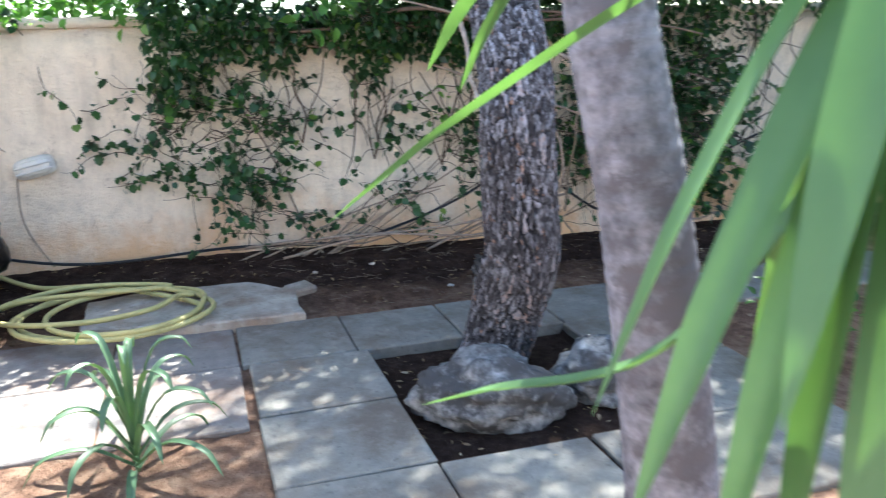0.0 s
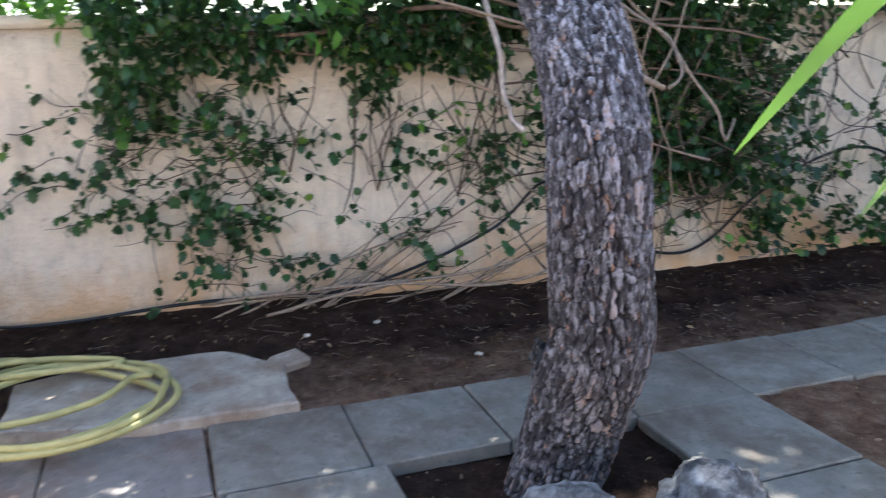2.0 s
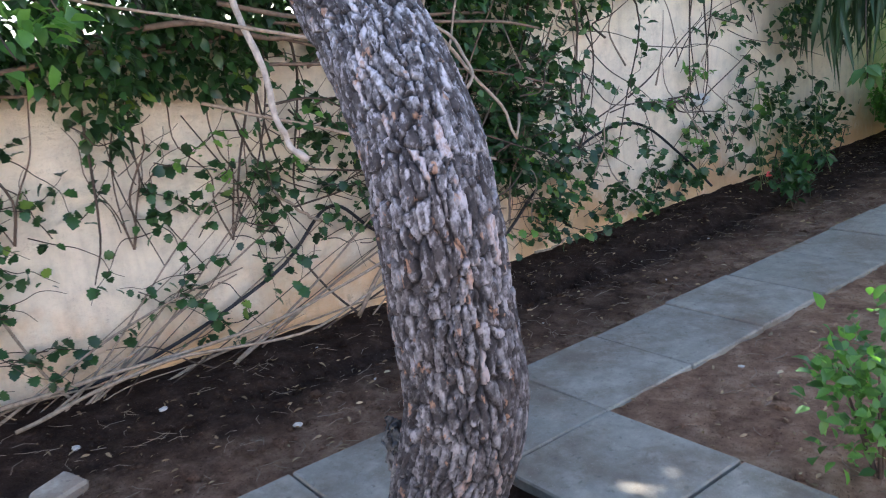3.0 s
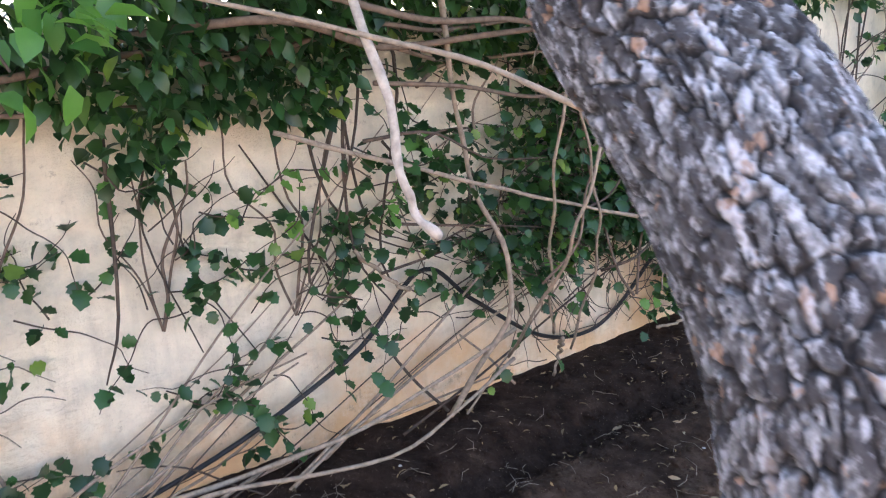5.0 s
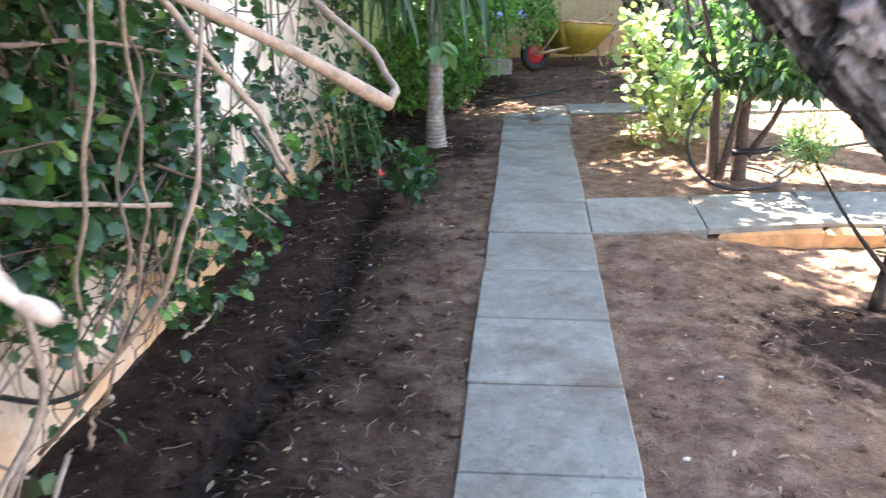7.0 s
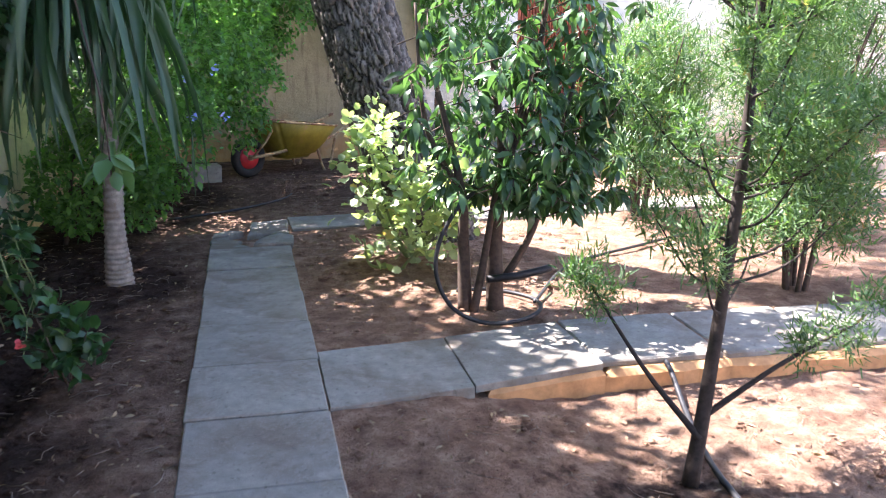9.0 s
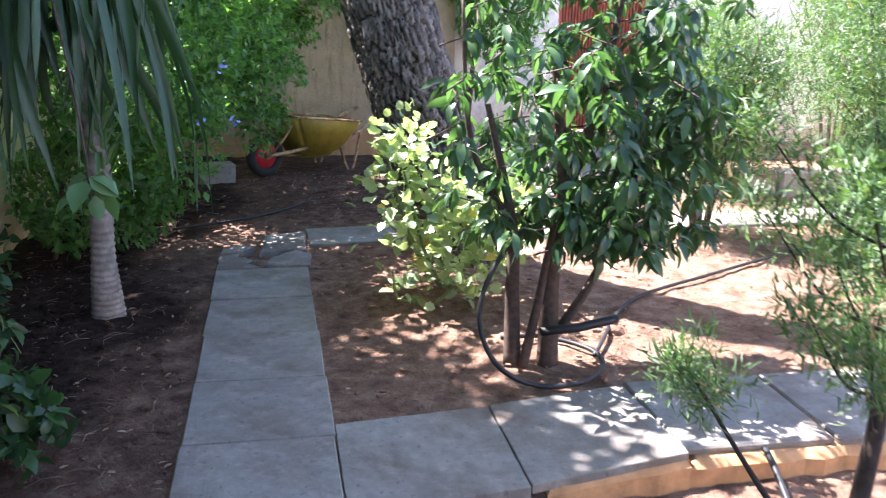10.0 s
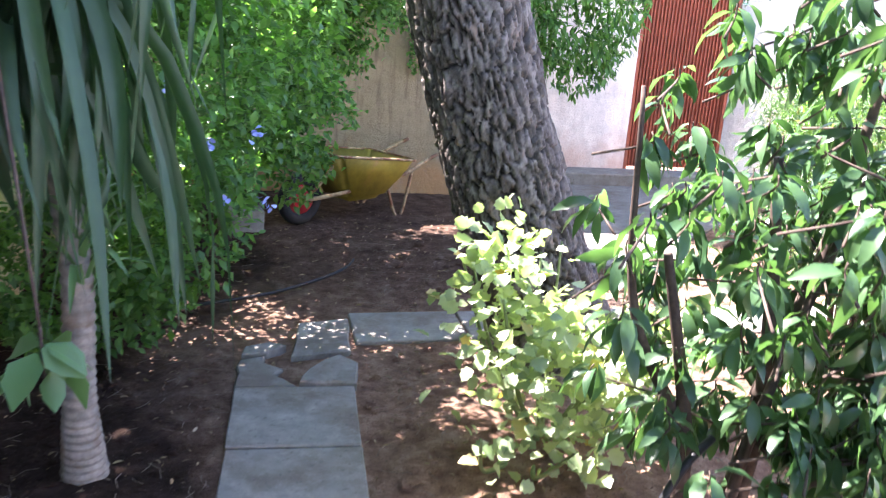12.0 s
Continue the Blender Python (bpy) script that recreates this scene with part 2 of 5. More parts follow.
M_THUJA = mat_leaf("feathery needle", (0.03, 0.07, 0.025), (0.088, 0.16, 0.05), 0.3, 0.55, (0.26, 0.17, 0.07))
M_PINE = mat_leaf("pine needle", (0.025, 0.05, 0.02), (0.06, 0.11, 0.04), 0.2, 0.55)
M_YUCCA = mat_leaf("yucca leaf", (0.055, 0.125, 0.045), (0.115, 0.215, 0.076), 0.2, 0.42)
M_DRACAENA = mat_leaf("hanging strap leaf", (0.012, 0.036, 0.017), (0.038, 0.085, 0.034), 0.2, 0.5, (0.13, 0.15, 0.05))
M_ALOE = mat_leaf("aloe leaf", (0.05, 0.10, 0.052), (0.10, 0.175, 0.09), 0.1, 0.45)
M_BARK_PINE = mat_bark("grey plated bark", [(0.026, 0.022, 0.022), (0.066, 0.058, 0.06), (0.27, 0.255, 0.265)], (0.016, 0.013, 0.013), (0.34, 0.195, 0.13), (0.46, 0.44, 0.48))
M_BARK_RED = mat_bark("brown flaking bark", [(0.06, 0.037, 0.028), (0.16, 0.105, 0.08), (0.32, 0.235, 0.19)], (0.028, 0.017, 0.013), (0.28, 0.16, 0.10))
M_BARK_DARK = mat_bark("dark ridged bark", [(0.05, 0.042, 0.036), (0.13, 0.11, 0.095), (0.26, 0.225, 0.20)], (0.024, 0.019, 0.016), (0.2, 0.13, 0.09))
M_STEM_PALE = mat_plain("pale bare stem", (0.27, 0.205, 0.155), 0.8, vary=0.4, scale=40)
M_RUNNER = mat_plain("brown woody runner", (0.145, 0.098, 0.072), 0.85, vary=0.4, scale=35, relief=0.5)
M_BRANCH = mat_plain("pale cut branch", (0.40, 0.345, 0.305), 0.75, vary=0.35, scale=30)
M_STEM_DARK = mat_plain("brown stem", (0.075, 0.052, 0.04), 0.85, vary=0.4, scale=40)
M_STEM_GREEN = mat_plain("green stem", (0.16, 0.2, 0.08), 0.6, vary=0.3)
M_YUCCA_TRUNK = mat_plain("grey ringed trunk", (0.205, 0.20, 0.228), 0.85, vary=0.6, scale=24, relief=0.9, second=(0.125, 0.115, 0.128), cut=0.53)
M_PALM_TRUNK = mat_plain("pale ringed trunk", (0.24, 0.215, 0.185), 0.85, vary=0.4, scale=22, relief=0.6, second=(0.18, 0.14, 0.11), cut=0.55)
M_ROCK = mat_plain("grey limestone", (0.19, 0.19, 0.19), 0.9, vary=0.85, scale=16, relief=1.0, second=(0.06, 0.058, 0.058), cut=0.5)
M_HOSE = mat_plain("yellow hose rubber", (0.44, 0.39, 0.165), 0.5, vary=0.15, scale=14, second=(0.36, 0.30, 0.13), cut=0.62)
M_BLACK = mat_plain("black polythene", (0.012, 0.012, 0.013), 0.3, spec=0.5, vary=0.3, scale=12, relief=0.5)
M_PIPE = mat_plain("black irrigation pipe", (0.018, 0.018, 0.02), 0.5, vary=0.4)
M_LAMP = mat_plain("white lamp housing", (0.52, 0.51, 0.48), 0.5, vary=0.12, second=(0.45, 0.42, 0.36), cut=0.66)
M_GLASS = mat_plain("frosted ribbed glass", (0.60, 0.59, 0.55), 0.25, spec=0.6, vary=0.08)
M_YELLOW = mat_plain("worn yellow paint", (0.23, 0.178, 0.022), 0.55, spec=0.4, vary=0.25, scale=10, second=(0.28, 0.17, 0.06), cut=0.62)
M_RUST = mat_plain("rusty steel tube", (0.34, 0.25, 0.14), 0.7, metal=0.3, vary=0.4, second=(0.18, 0.09, 0.05), cut=0.52)
M_RED = mat_plain("red wheel rim", (0.42, 0.022, 0.03), 0.45, spec=0.5, vary=0.2)
M_TYRE = mat_plain("black tyre rubber", (0.02, 0.019, 0.018), 0.8, vary=0.3)
M_DOOR = mat_plain("brown red painted metal", (0.33, 0.085, 0.045), 0.55, vary=0.2, scale=6, second=(0.22, 0.07, 0.045), cut=0.6)
M_FLOWER = mat_plain("pale blue petal", (0.36, 0.42, 0.80), 0.6, vary=0.12)
M_PINK = mat_plain("pink petal", (0.75, 0.12, 0.13), 0.6, vary=0.1)
M_DEAD = mat_leaf("dry leaf", (0.13, 0.08, 0.045), (0.32, 0.22, 0.13), 0.15, 0.7, (0.5, 0.42, 0.3))
M_KERB = mat_plain("orange earth edge", (0.46, 0.255, 0.12), 0.95, vary=0.3, scale=12, relief=0.8)
M_PEBBLE = mat_plain("pale pebble", (0.45, 0.41, 0.37), 0.85, vary=0.3)

# ---- mesh tools ----


def mesh_of(name, verts, faces, mat, smooth=True, attrs=None):
    me = bpy.data.meshes.new(name)
    me.from_pydata([tuple(map(float, v)) for v in verts] if not isinstance(verts, np.ndarray) else verts.tolist(), [], faces if isinstance(faces, list) else faces.tolist())
    me.materials.append(mat)
    if smooth:
        me.shade_smooth()
    for k, v in (attrs or {}).items():
        me.attributes.new(k, "FLOAT", "POINT").data.foreach_set("value", np.asarray(v, np.float32))
    me.update()
    return me


def piece(name, me, parent=None, label="", m=None):
    ob = new(name, me)
    if m is not None:
        ob.matrix_basis = m
    if parent:
        ob.parent = parent
    if label:
        ob["label"] = label
    return ob


def part(name, bm, mat, parent=None, label="", smooth=False):
    me = bpy.data.meshes.new(name)
    bm.to_mesh(me)
    bm.free()
    me.materials.append(mat)
    if smooth:
        me.shade_smooth()
    return piece(name, me, parent, label)


def root(name, at, label, category, group="", kind=""):
    ob = new(name)
    ob.location = at
    return tagged(ob, label, category, group, kind)


def spline(pts, n):
    """A smooth curve (Catmull-Rom) through pts, n points long."""
    p = np.asarray(pts, float)
    p = np.vstack([2 * p[0] - p[1], p, 2 * p[-1] - p[-2]])
    k = len(p) - 3
    u = np.linspace(0, k - 1e-6, n)
    i = u.astype(int)
    f = (u - i)[:, None]
    a, b, c, d = p[i], p[i + 1], p[i + 2], p[i + 3]
    return 0.5 * (2 * b + (c - a) * f + (2 * a - 5 * b + 4 * c - d) * f ** 2 + (3 * b - a - 3 * c + d) * f ** 3)


def frames_of(c):
    t = np.gradient(c, axis=0)
    t /= np.linalg.norm(t, axis=1)[:, None] + 1e-9
    u = np.zeros_like(c)
    ref = np.array([1.0, 0, 0]) if abs(t[0][0]) < 0.8 else np.array([0, 1.0, 0])
    for i in range(len(c)):
        v = ref - t[i] * (ref @ t[i])
        ref = v / (np.linalg.norm(v) + 1e-9)
        u[i] = ref
    return t, u, np.cross(t, u)


def tube(c, r, seg=8, start=0, closed=False):
    """Vertices and faces of a round tube along c; r: a radius or one for each point."""
    c = np.asarray(c, float)
    n = len(c)
    r = np.broadcast_to(r, n)
    t, u, v = frames_of(c)
    a = np.arange(seg) * 2 * np.pi / seg
    ring = np.cos(a)[None, :, None] * u[:, None] + np.sin(a)[None, :, None] * v[:, None]
    verts = (c[:, None] + ring * r[:, None, None]).reshape(-1, 3)
    i, j = np.meshgrid(np.arange(n if closed else n - 1), np.arange(seg), indexing="ij")
    i2, j2 = (i + 1) % n, (j + 1) % seg
    faces = np.stack([i * seg + j, i * seg + j2, i2 * seg + j2, i2 * seg + j], -1).reshape(-1, 4) + start
    faces = faces.tolist()
    if not closed:
        faces += [[start + q for q in range(seg)][::-1], [start + (n - 1) * seg + q for q in range(seg)]]
    return verts, faces


def tubes(name, lines, mat, seg=6, parent=None, label=""):
    vs, fs, k = [], [], 0
    for c, r in lines:
        v, f = tube(c, r, seg, k)
        vs.append(v)
        fs += f
        k += len(v)
    return piece(name, mesh_of(name, np.vstack(vs), fs, mat), parent, label)


# leaf outlines: rows along the leaf of (distance, half width, lift)
OVAL = [(0, 0.03, 0), (0.3, 0.3, 0.05), (0.65, 0.26, 0.04), (1, 0.02, -0.08)]
LANCE = [(0, 0.03, 0), (0.35, 0.17, 0.03), (0.7, 0.13, -0.02), (1, 0.01, -0.16)]
DROOP = [(0, 0.02, 0), (0.22, 0.13, 0.07), (0.55, 0.17, 0.03), (0.82, 0.10, -0.10), (1, 0.01, -0.22)]
ROUND = [(0, 0.08, 0), (0.25, 0.45, 0.06), (0.65, 0.48, 0.05), (0.9, 0.25, 0.0), (1, 0.05, -0.03)]
LOBED = [(0, 0.06, 0), (0.1, 0.40, 0.05), (0.24, 0.33, 0.05), (0.42, 0.52, 0.06), (0.58, 0.36, 0.05), (0.74, 0.40, 0.03), (0.88, 0.18, 0.0), (1, 0.03, -0.03)]
SMALL = [(0, 0.07, 0), (0.45, 0.30, 0.06), (1, 0.02, -0.08)]
SPRAY = [(0, 0.11, 0), (1, 0.04, -0.03)]
NEEDLE = [(0, 0.05, 0), (0.5, 0.06, 0.02), (1, 0.02, -0.03)]


def leaves(name, pos, way, size, shape, mat, parent=None, label="", fold=0.25, spread=0.6, seed=1, kind=""):
    """Many leaves as one mesh: at pos, pointing along way, of given lengths."""
    g = np.random.default_rng(seed)
    pos, way = np.asarray(pos, float), np.asarray(way, float)
    n = len(pos)
    size = np.broadcast_to(size, n)
    way = way + g.normal(0, spread, (n, 3))
    way /= np.linalg.norm(way, axis=1)[:, None] + 1e-9
    up = np.tile([0.0, 0, 1], (n, 1)) + g.normal(0, 0.45, (n, 3))
    side = np.cross(way, up)
    side /= np.linalg.norm(side, axis=1)[:, None] + 1e-9
    up = np.cross(side, way)
    rows = np.array(shape)
    k = len(rows)
    v = np.zeros((n, k, 3, 3))
    for q, (d, w, l) in enumerate(rows):
        mid = pos + size[:, None] * (way * d + up * l)
        off = side * (size * w)[:, None]
        lift = up * (size * w * fold)[:, None]
        v[:, q, 0] = mid - off + lift
        v[:, q, 1] = mid
        v[:, q, 2] = mid + off + lift
    base = (np.arange(n) * k * 3)[:, None, None]
    f = []
    for q in range(k - 1):
        for s in (0, 1):
            a = q * 3 + s
            f.append([a, a + 1, a + 4, a + 3])
    faces = (base + np.array(f)[None]).reshape(-1, 4)
    me = bpy.data.meshes.new(name)
    me.vertices.add(n * k * 3)
    me.vertices.foreach_set("co", v.reshape(-1).astype(np.float32))
    me.loops.add(faces.size)
    me.loops.foreach_set("vertex_index", faces.reshape(-1).astype(np.int32))
    me.polygons.add(len(faces))
    me.polygons.foreach_set("loop_start", np.arange(0, faces.size, 4, dtype=np.int32))
    me.update(calc_edges=True)
    me.materials.append(mat)
    me.shade_smooth()
    ob = piece(name, me, parent, label)
    if kind:
        ob["kind"] = kind
    return ob


def box_mesh(name, sx, sy, sz, mat, bevel=0.008, wobble=0.0, seed=0):
    """A worn block with its top at z = 0."""
    g = random.Random(seed)
    bm = bmesh.new()
    bmesh.ops.create_cube(bm, size=1)
    for v in bm.verts:
        v.co = Vector((v.co.x * sx + g.uniform(-wobble, wobble), v.co.y * sy + g.uniform(-wobble, wobble), (v.co.z - 0.5) * sz))
    if bevel:
        bmesh.ops.bevel(bm, geom=bm.edges[:], offset=bevel, segments=1, affect="EDGES")
    me = bpy.data.meshes.new(name)
    bm.to_mesh(me)
    bm.free()
    me.materials.append(mat)
    return me


def polygon_block(name, pts, thick, mat, parent=None, label="", bevel=0.008, z=0.0):
    bm = bmesh.new()
    top = [bm.verts.new((x, y, z)) for x, y in pts]
    f = bm.faces.new(top)
    if f.normal.z < 0:
        f.normal_flip()
    ext = bmesh.ops.extrude_face_region(bm, geom=[f])
    for v in [q for q in ext["geom"] if isinstance(q, bmesh.types.BMVert)]:
        v.co.z -= thick
    bmesh.ops.recalc_face_normals(bm, faces=bm.faces[:])
    rim = [e for e in bm.edges if all(abs(v.co.z - z) < 1e-4 for v in e.verts)]
    bmesh.ops.bevel(bm, geom=rim, offset=bevel, segments=1, affect="EDGES")
    return part(name, bm, mat, parent, label)


def jitter(pts, a, seed):
    """Breaks straight outlines into a chipped line."""
    g = random.Random(seed)
    out = []
    for (x0, y0), (x1, y1) in zip(pts, pts[1:] + pts[:1]):
        n = max(1, int(math.hypot(x1 - x0, y1 - y0) / 0.07))
        for k in range(n):
            f = k / n
            out.append((x0 + (x1 - x0) * f + g.uniform(-a, a), y0 + (y1 - y0) * f + g.uniform(-a, a)))
    return out


def trunk(name, centres, radii, cell, depth, mat, parent, seed=3, around=220, rows=500, label="", flare=()):
    """A trunk with real bark plates: cells of (width, height), furrows of given depth."""
    g = np.random.default_rng(seed)
    c = spline(centres, rows)
    r = np.interp(np.linspace(0, 1, rows), np.linspace(0, 1, len(radii)), radii)
    t, u, v = frames_of(c)
    s = np.concatenate([[0], np.cumsum(np.linalg.norm(np.diff(c, axis=0), axis=1))])
    ang = np.arange(around) * 2 * np.pi / around
    mean_r = float(np.mean(r))
    th, ss = np.meshgrid(ang, s, indexing="xy")

    def waves(freq, amp, count=10):
        w = np.zeros(th.shape)
        for _ in range(count):
            w += np.sin(int(g.integers(-freq, freq + 1)) * th + g.normal(0, freq / mean_r * 0.7) * ss + g.uniform(0, 6.3))
        return w * amp / math.sqrt(count)

    def cells(wide, tall, ragged):
        na = max(6, int(round(2 * np.pi * mean_r / wide)))
        nz = int(s[-1] / tall) + 4
        jx, jy, tone, high = g.random((4, na, nz))
        A = th / (2 * np.pi) * na + waves(5, 0.30) + waves(16, ragged) + waves(45, ragged * 0.6)
        S = ss / tall + 1.5 + waves(6, 0.30) + waves(18, ragged) + waves(45, ragged * 0.5)
        best = np.full(A.shape, 9.0)
        second = np.full(A.shape, 9.0)
        tn = np.zeros(A.shape)
        hi = np.zeros(A.shape)
        ia, iz = np.floor(A).astype(int), np.floor(S).astype(int)
        for da in (-1, 0, 1):
            for dz in (-1, 0, 1):
                ca, cz = (ia + da) % na, np.clip(iz + dz, 0, nz - 1)
                d = np.hypot(A - (ia + da + jx[ca, cz]), S - (iz + dz + jy[ca, cz]))
                near = d < best
                second = np.where(near, best, np.minimum(second, d))
                tn = np.where(near, tone[ca, cz], tn)
                hi = np.where(near, high[ca, cz], hi)
                best = np.where(near, d, best)
        return np.clip((second - best) / 0.34, 0, 1), tn, hi

    gap, tn, hi = cells(cell[0], cell[1], 0.10)
    gap2, tn2, hi2 = cells(cell[0] * 0.42, cell[1] * 0.40, 0.12)
    flat = np.clip(gap * 1.9, 0, 1)
    flat = flat * flat * (3 - 2 * flat)
    fine = np.clip(gap2 * 2.2, 0, 1)
    lift = depth * (flat * (0.55 + 0.7 * hi) - 0.85 + flat * (0.35 * hi2 + 0.18 * fine) + g.normal(0, 0.03, th.shape))
    tn = np.where((tn > 0.9) & (tn2 > 0.3), tn, 0.35 * tn + 0.55 * tn2)
    gap = np.minimum(gap, 0.25 + 0.75 * gap2)
    rad = r[:, None] + lift
    for a0, wide, amount, top in flare:
        da = np.angle(np.exp(1j * (ang[None] - a0)))
        rad = rad + amount * np.exp(-(da / wide) ** 2) * np.exp(-s[:, None] / top)
    ring = np.cos(ang)[None, :, None] * u[:, None] + np.sin(ang)[None, :, None] * v[:, None]
    verts = (c[:, None] + ring * rad[:, :, None]).reshape(-1, 3)
    i, j = np.meshgrid(np.arange(rows - 1), np.arange(around), indexing="ij")
    j2 = (j + 1) % around
    faces = np.stack([i * around + j, i * around + j2, (i + 1) * around + j2, (i + 1) * around + j], -1).reshape(-1, 4)
    me = mesh_of(name, verts, faces, mat, True, {"plate": tn.reshape(-1), "furrow": np.clip(1.05 - gap * 1.9, 0, 1).reshape(-1)})
    return piece(name, me, parent, label)


def strap(name, pts, width, mat, parent, n=16, fold=0.35, twist=0.0, label=""):
    """A long strap leaf with a channelled cross section along a curve."""
    c = spline(pts, n)
    t = np.gradient(c, axis=0)
    t /= np.linalg.norm(t, axis=1)[:, None]
    side = np.cross(t, [0, 0, 1.0])
    side /= np.linalg.norm(side, axis=1)[:, None] + 1e-9
    up = np.cross(side, t)
    ca, sa = math.cos(twist), math.sin(twist)
    side, up = side * ca + up * sa, up * ca - side * sa
    f = np.linspace(0, 1, n)
    w = width * 0.5 * np.interp(f, [0, 0.12, 0.45, 0.75, 0.93, 1], [0.75, 0.8, 1.0, 0.8, 0.35, 0.03])
    rows = []
    for a, l in ((-1, fold), (-0.5, fold * 0.3), (0, 0), (0.5, fold * 0.3), (1, fold)):
        rows.append(c + side * (a * w)[:, None] + up * (l * w)[:, None])
    v = np.stack(rows, 1).reshape(-1, 3)
    faces = [[i * 5 + j, i * 5 + j + 1, i * 5 + j + 6, i * 5 + j + 5] for i in range(n - 1) for j in range(4)]
    return piece(name, mesh_of(name, v, faces, mat), parent, label)


# ---- the ground ----


def height(x, y):
    x, y = np.asarray(x, float), np.asarray(y, float)
    z = -0.022 + 0.0 * x
    z = z + 0.008 * np.sin(x * 3.1 + 1.3 * np.sin(y * 1.7)) * np.sin(y * 2.3 + 0.7)
    bank = np.clip((-0.45 - x) / 1.0, 0, 1) * np.clip((-2.2 - y) / 2.0, 0, 1)
    z = z + 0.11 * bank
    z = z - 0.085 * np.exp(-((x + 0.95 + 0.04 * np.sin(y * 2.1)) / 0.085) ** 2) * np.clip((y + 3.6) / 0.8, 0, 1) * np.clip((1.6 - y) / 0.8, 0, 1)
    z = z - 0.10 * np.clip((x - 0.7) / 0.6, 0, 1) * np.clip((0.36 - y) / 0.1, 0, 1) * np.clip((y + 2.3) / 0.8, 0, 1)
    z = z - 0.035 * (np.abs(x - 0.8) < 0.55) * (np.abs(y + 3.5) < 0.47)
    z = z + 0.03 * np.exp(-((x - 1.1) ** 2 + (y - 1.0) ** 2) / 0.12) + 0.05 * np.exp(-((x - 0.95) ** 2 + (y - 1.9) ** 2) / 0.2)
    z = z + 0.06 * np.clip((y - 3.7) / 1.0, 0, 1) * np.clip((1.9 - x) / 0.5, 0, 1)
    return z


def build_ground():
    def axis(lo, hi, step, far):
        mid = np.arange(lo, hi, step)
        out = np.array([far, 60, 30, 16, 8, 4, 2, 1, 0.5, 0.2], float)
        return np.concatenate([lo - out, mid, hi + out[::-1]])
    xs, ys = axis(-1.7, 5.0, 0.03, 300), axis(-7.2, 8.0, 0.03, 300)
    X, Y = np.meshgrid(xs, ys, indexing="ij")
    Z = height(X, Y)
    g = np.random.default_rng(5)
    near = (X > -1.8) & (X < 5.2) & (Y > -7.3) & (Y < 8.1)
    lump = np.zeros_like(Z)
    for k in range(5):
        q = g.normal(0, 1, Z.shape)
        for _ in range(k + 1):
            q = (q + np.roll(q, 1, 0) + np.roll(q, -1, 0) + np.roll(q, 1, 1) + np.roll(q, -1, 1)) / 5
        lump += q * 0.0055
    Z = Z + np.where(near, lump, 0)
    v = np.stack([X, Y, Z], -1).reshape(-1, 3)
    a, b = len(xs), len(ys)
    i, j = np.meshgrid(np.arange(a - 1), np.arange(b - 1), indexing="ij")
    f = np.stack([i * b + j, (i + 1) * b + j, (i + 1) * b + j + 1, i * b + j + 1], -1).reshape(-1, 4)
    tagged(piece("ground", mesh_of("ground", v, f, M_SOIL)), "bare red-brown garden soil with dry litter", "ground", kind="structure")


build_ground()

# ---- walls ----


def wall_box(name, x0, x1, y0, y1, z0, z1, mat, label, step=0.12, amp=0.006, category="wall"):
    """A plastered wall with an uneven, hand-trowelled face."""
    bm = bmesh.new()
    bmesh.ops.create_cube(bm, size=1)
    for v in bm.verts:
        v.co = Vector((x0 + (v.co.x + 0.5) * (x1 - x0), y0 + (v.co.y + 0.5) * (y1 - y0), z0 + (v.co.z + 0.5) * (z1 - z0)))
    long = max(x1 - x0, y1 - y0)
    for axis, lo, hi in ((0, x0, x1), (1, y0, y1), (2, z0, z1)):
        n = int((hi - lo) / step)
        for k in range(1, n):
            co, no = Vector((0, 0, 0)), Vector((0, 0, 0))
            co[axis], no[axis] = lo + (hi - lo) * k / n, 1
            if hi - lo > 0.5:
                bmesh.ops.bisect_plane(bm, geom=bm.verts[:] + bm.edges[:] + bm.faces[:], plane_co=co, plane_no=no)
    for v in bm.verts:
        n = noise.noise_vector(v.co * 2.3) * amp + noise.noise_vector(v.co * 9) * amp * 0.5
        v.co += Vector((n.x, n.y, 0))
    ob = part(name, bm, mat, None, "", True)
    return tagged(ob, label, category, kind="structure")


WX = -1.5
west = wall_box("wall_west", WX - 0.2, WX, -9.0, 6.4, -0.3, 1.47, M_WALL, "cream plaster garden wall with peeling ochre foot", 0.16)
cope = wall_box("trim", WX - 0.22, WX + 0.025, -9.0, 6.3, 1.473, 1.53, M_WALL, "weathered plastered coping along the garden wall", 0.3, 0.004, "coping")
wall_box("wall_north", WX - 0.2, 1.9, 6.2, 6.4, -0.3, 2.6, M_WALL_END, "stained ochre plaster wall at the garden's end", 0.2)
wall_box("wall_house", 1.9, 3.36, 7.3, 7.5, -0.3, 3.4, M_WALL_HOUSE, "pale pink plaster house wall", 0.25)
wall_box("wall_house_east", 4.42, 12.0, 7.3, 7.5, -0.3, 3.4, M_WALL_HOUSE, "pale pink plaster house wall", 0.4)
wall_box("wall_house_lintel", 3.36, 4.42, 7.3, 7.5, 2.35, 3.4, M_WALL_HOUSE, "plaster over the metal door", 0.25)
wall_box("wall_return", 1.9, 2.1, 6.4, 7.3, -0.3, 2.6, M_WALL_HOUSE, "short plaster return wall", 0.3)
wall_box("wall_east", 9.0, 9.2, -9.0, 7.3, -0.3, 2.2, M_WALL_HOUSE, "pale plaster boundary wall", 0.6)
wall_box("wall_south", WX, 9.0, -9.2, -9.0, -0.3, 2.2, M_WALL_HOUSE, "pale plaster boundary wall", 0.6)

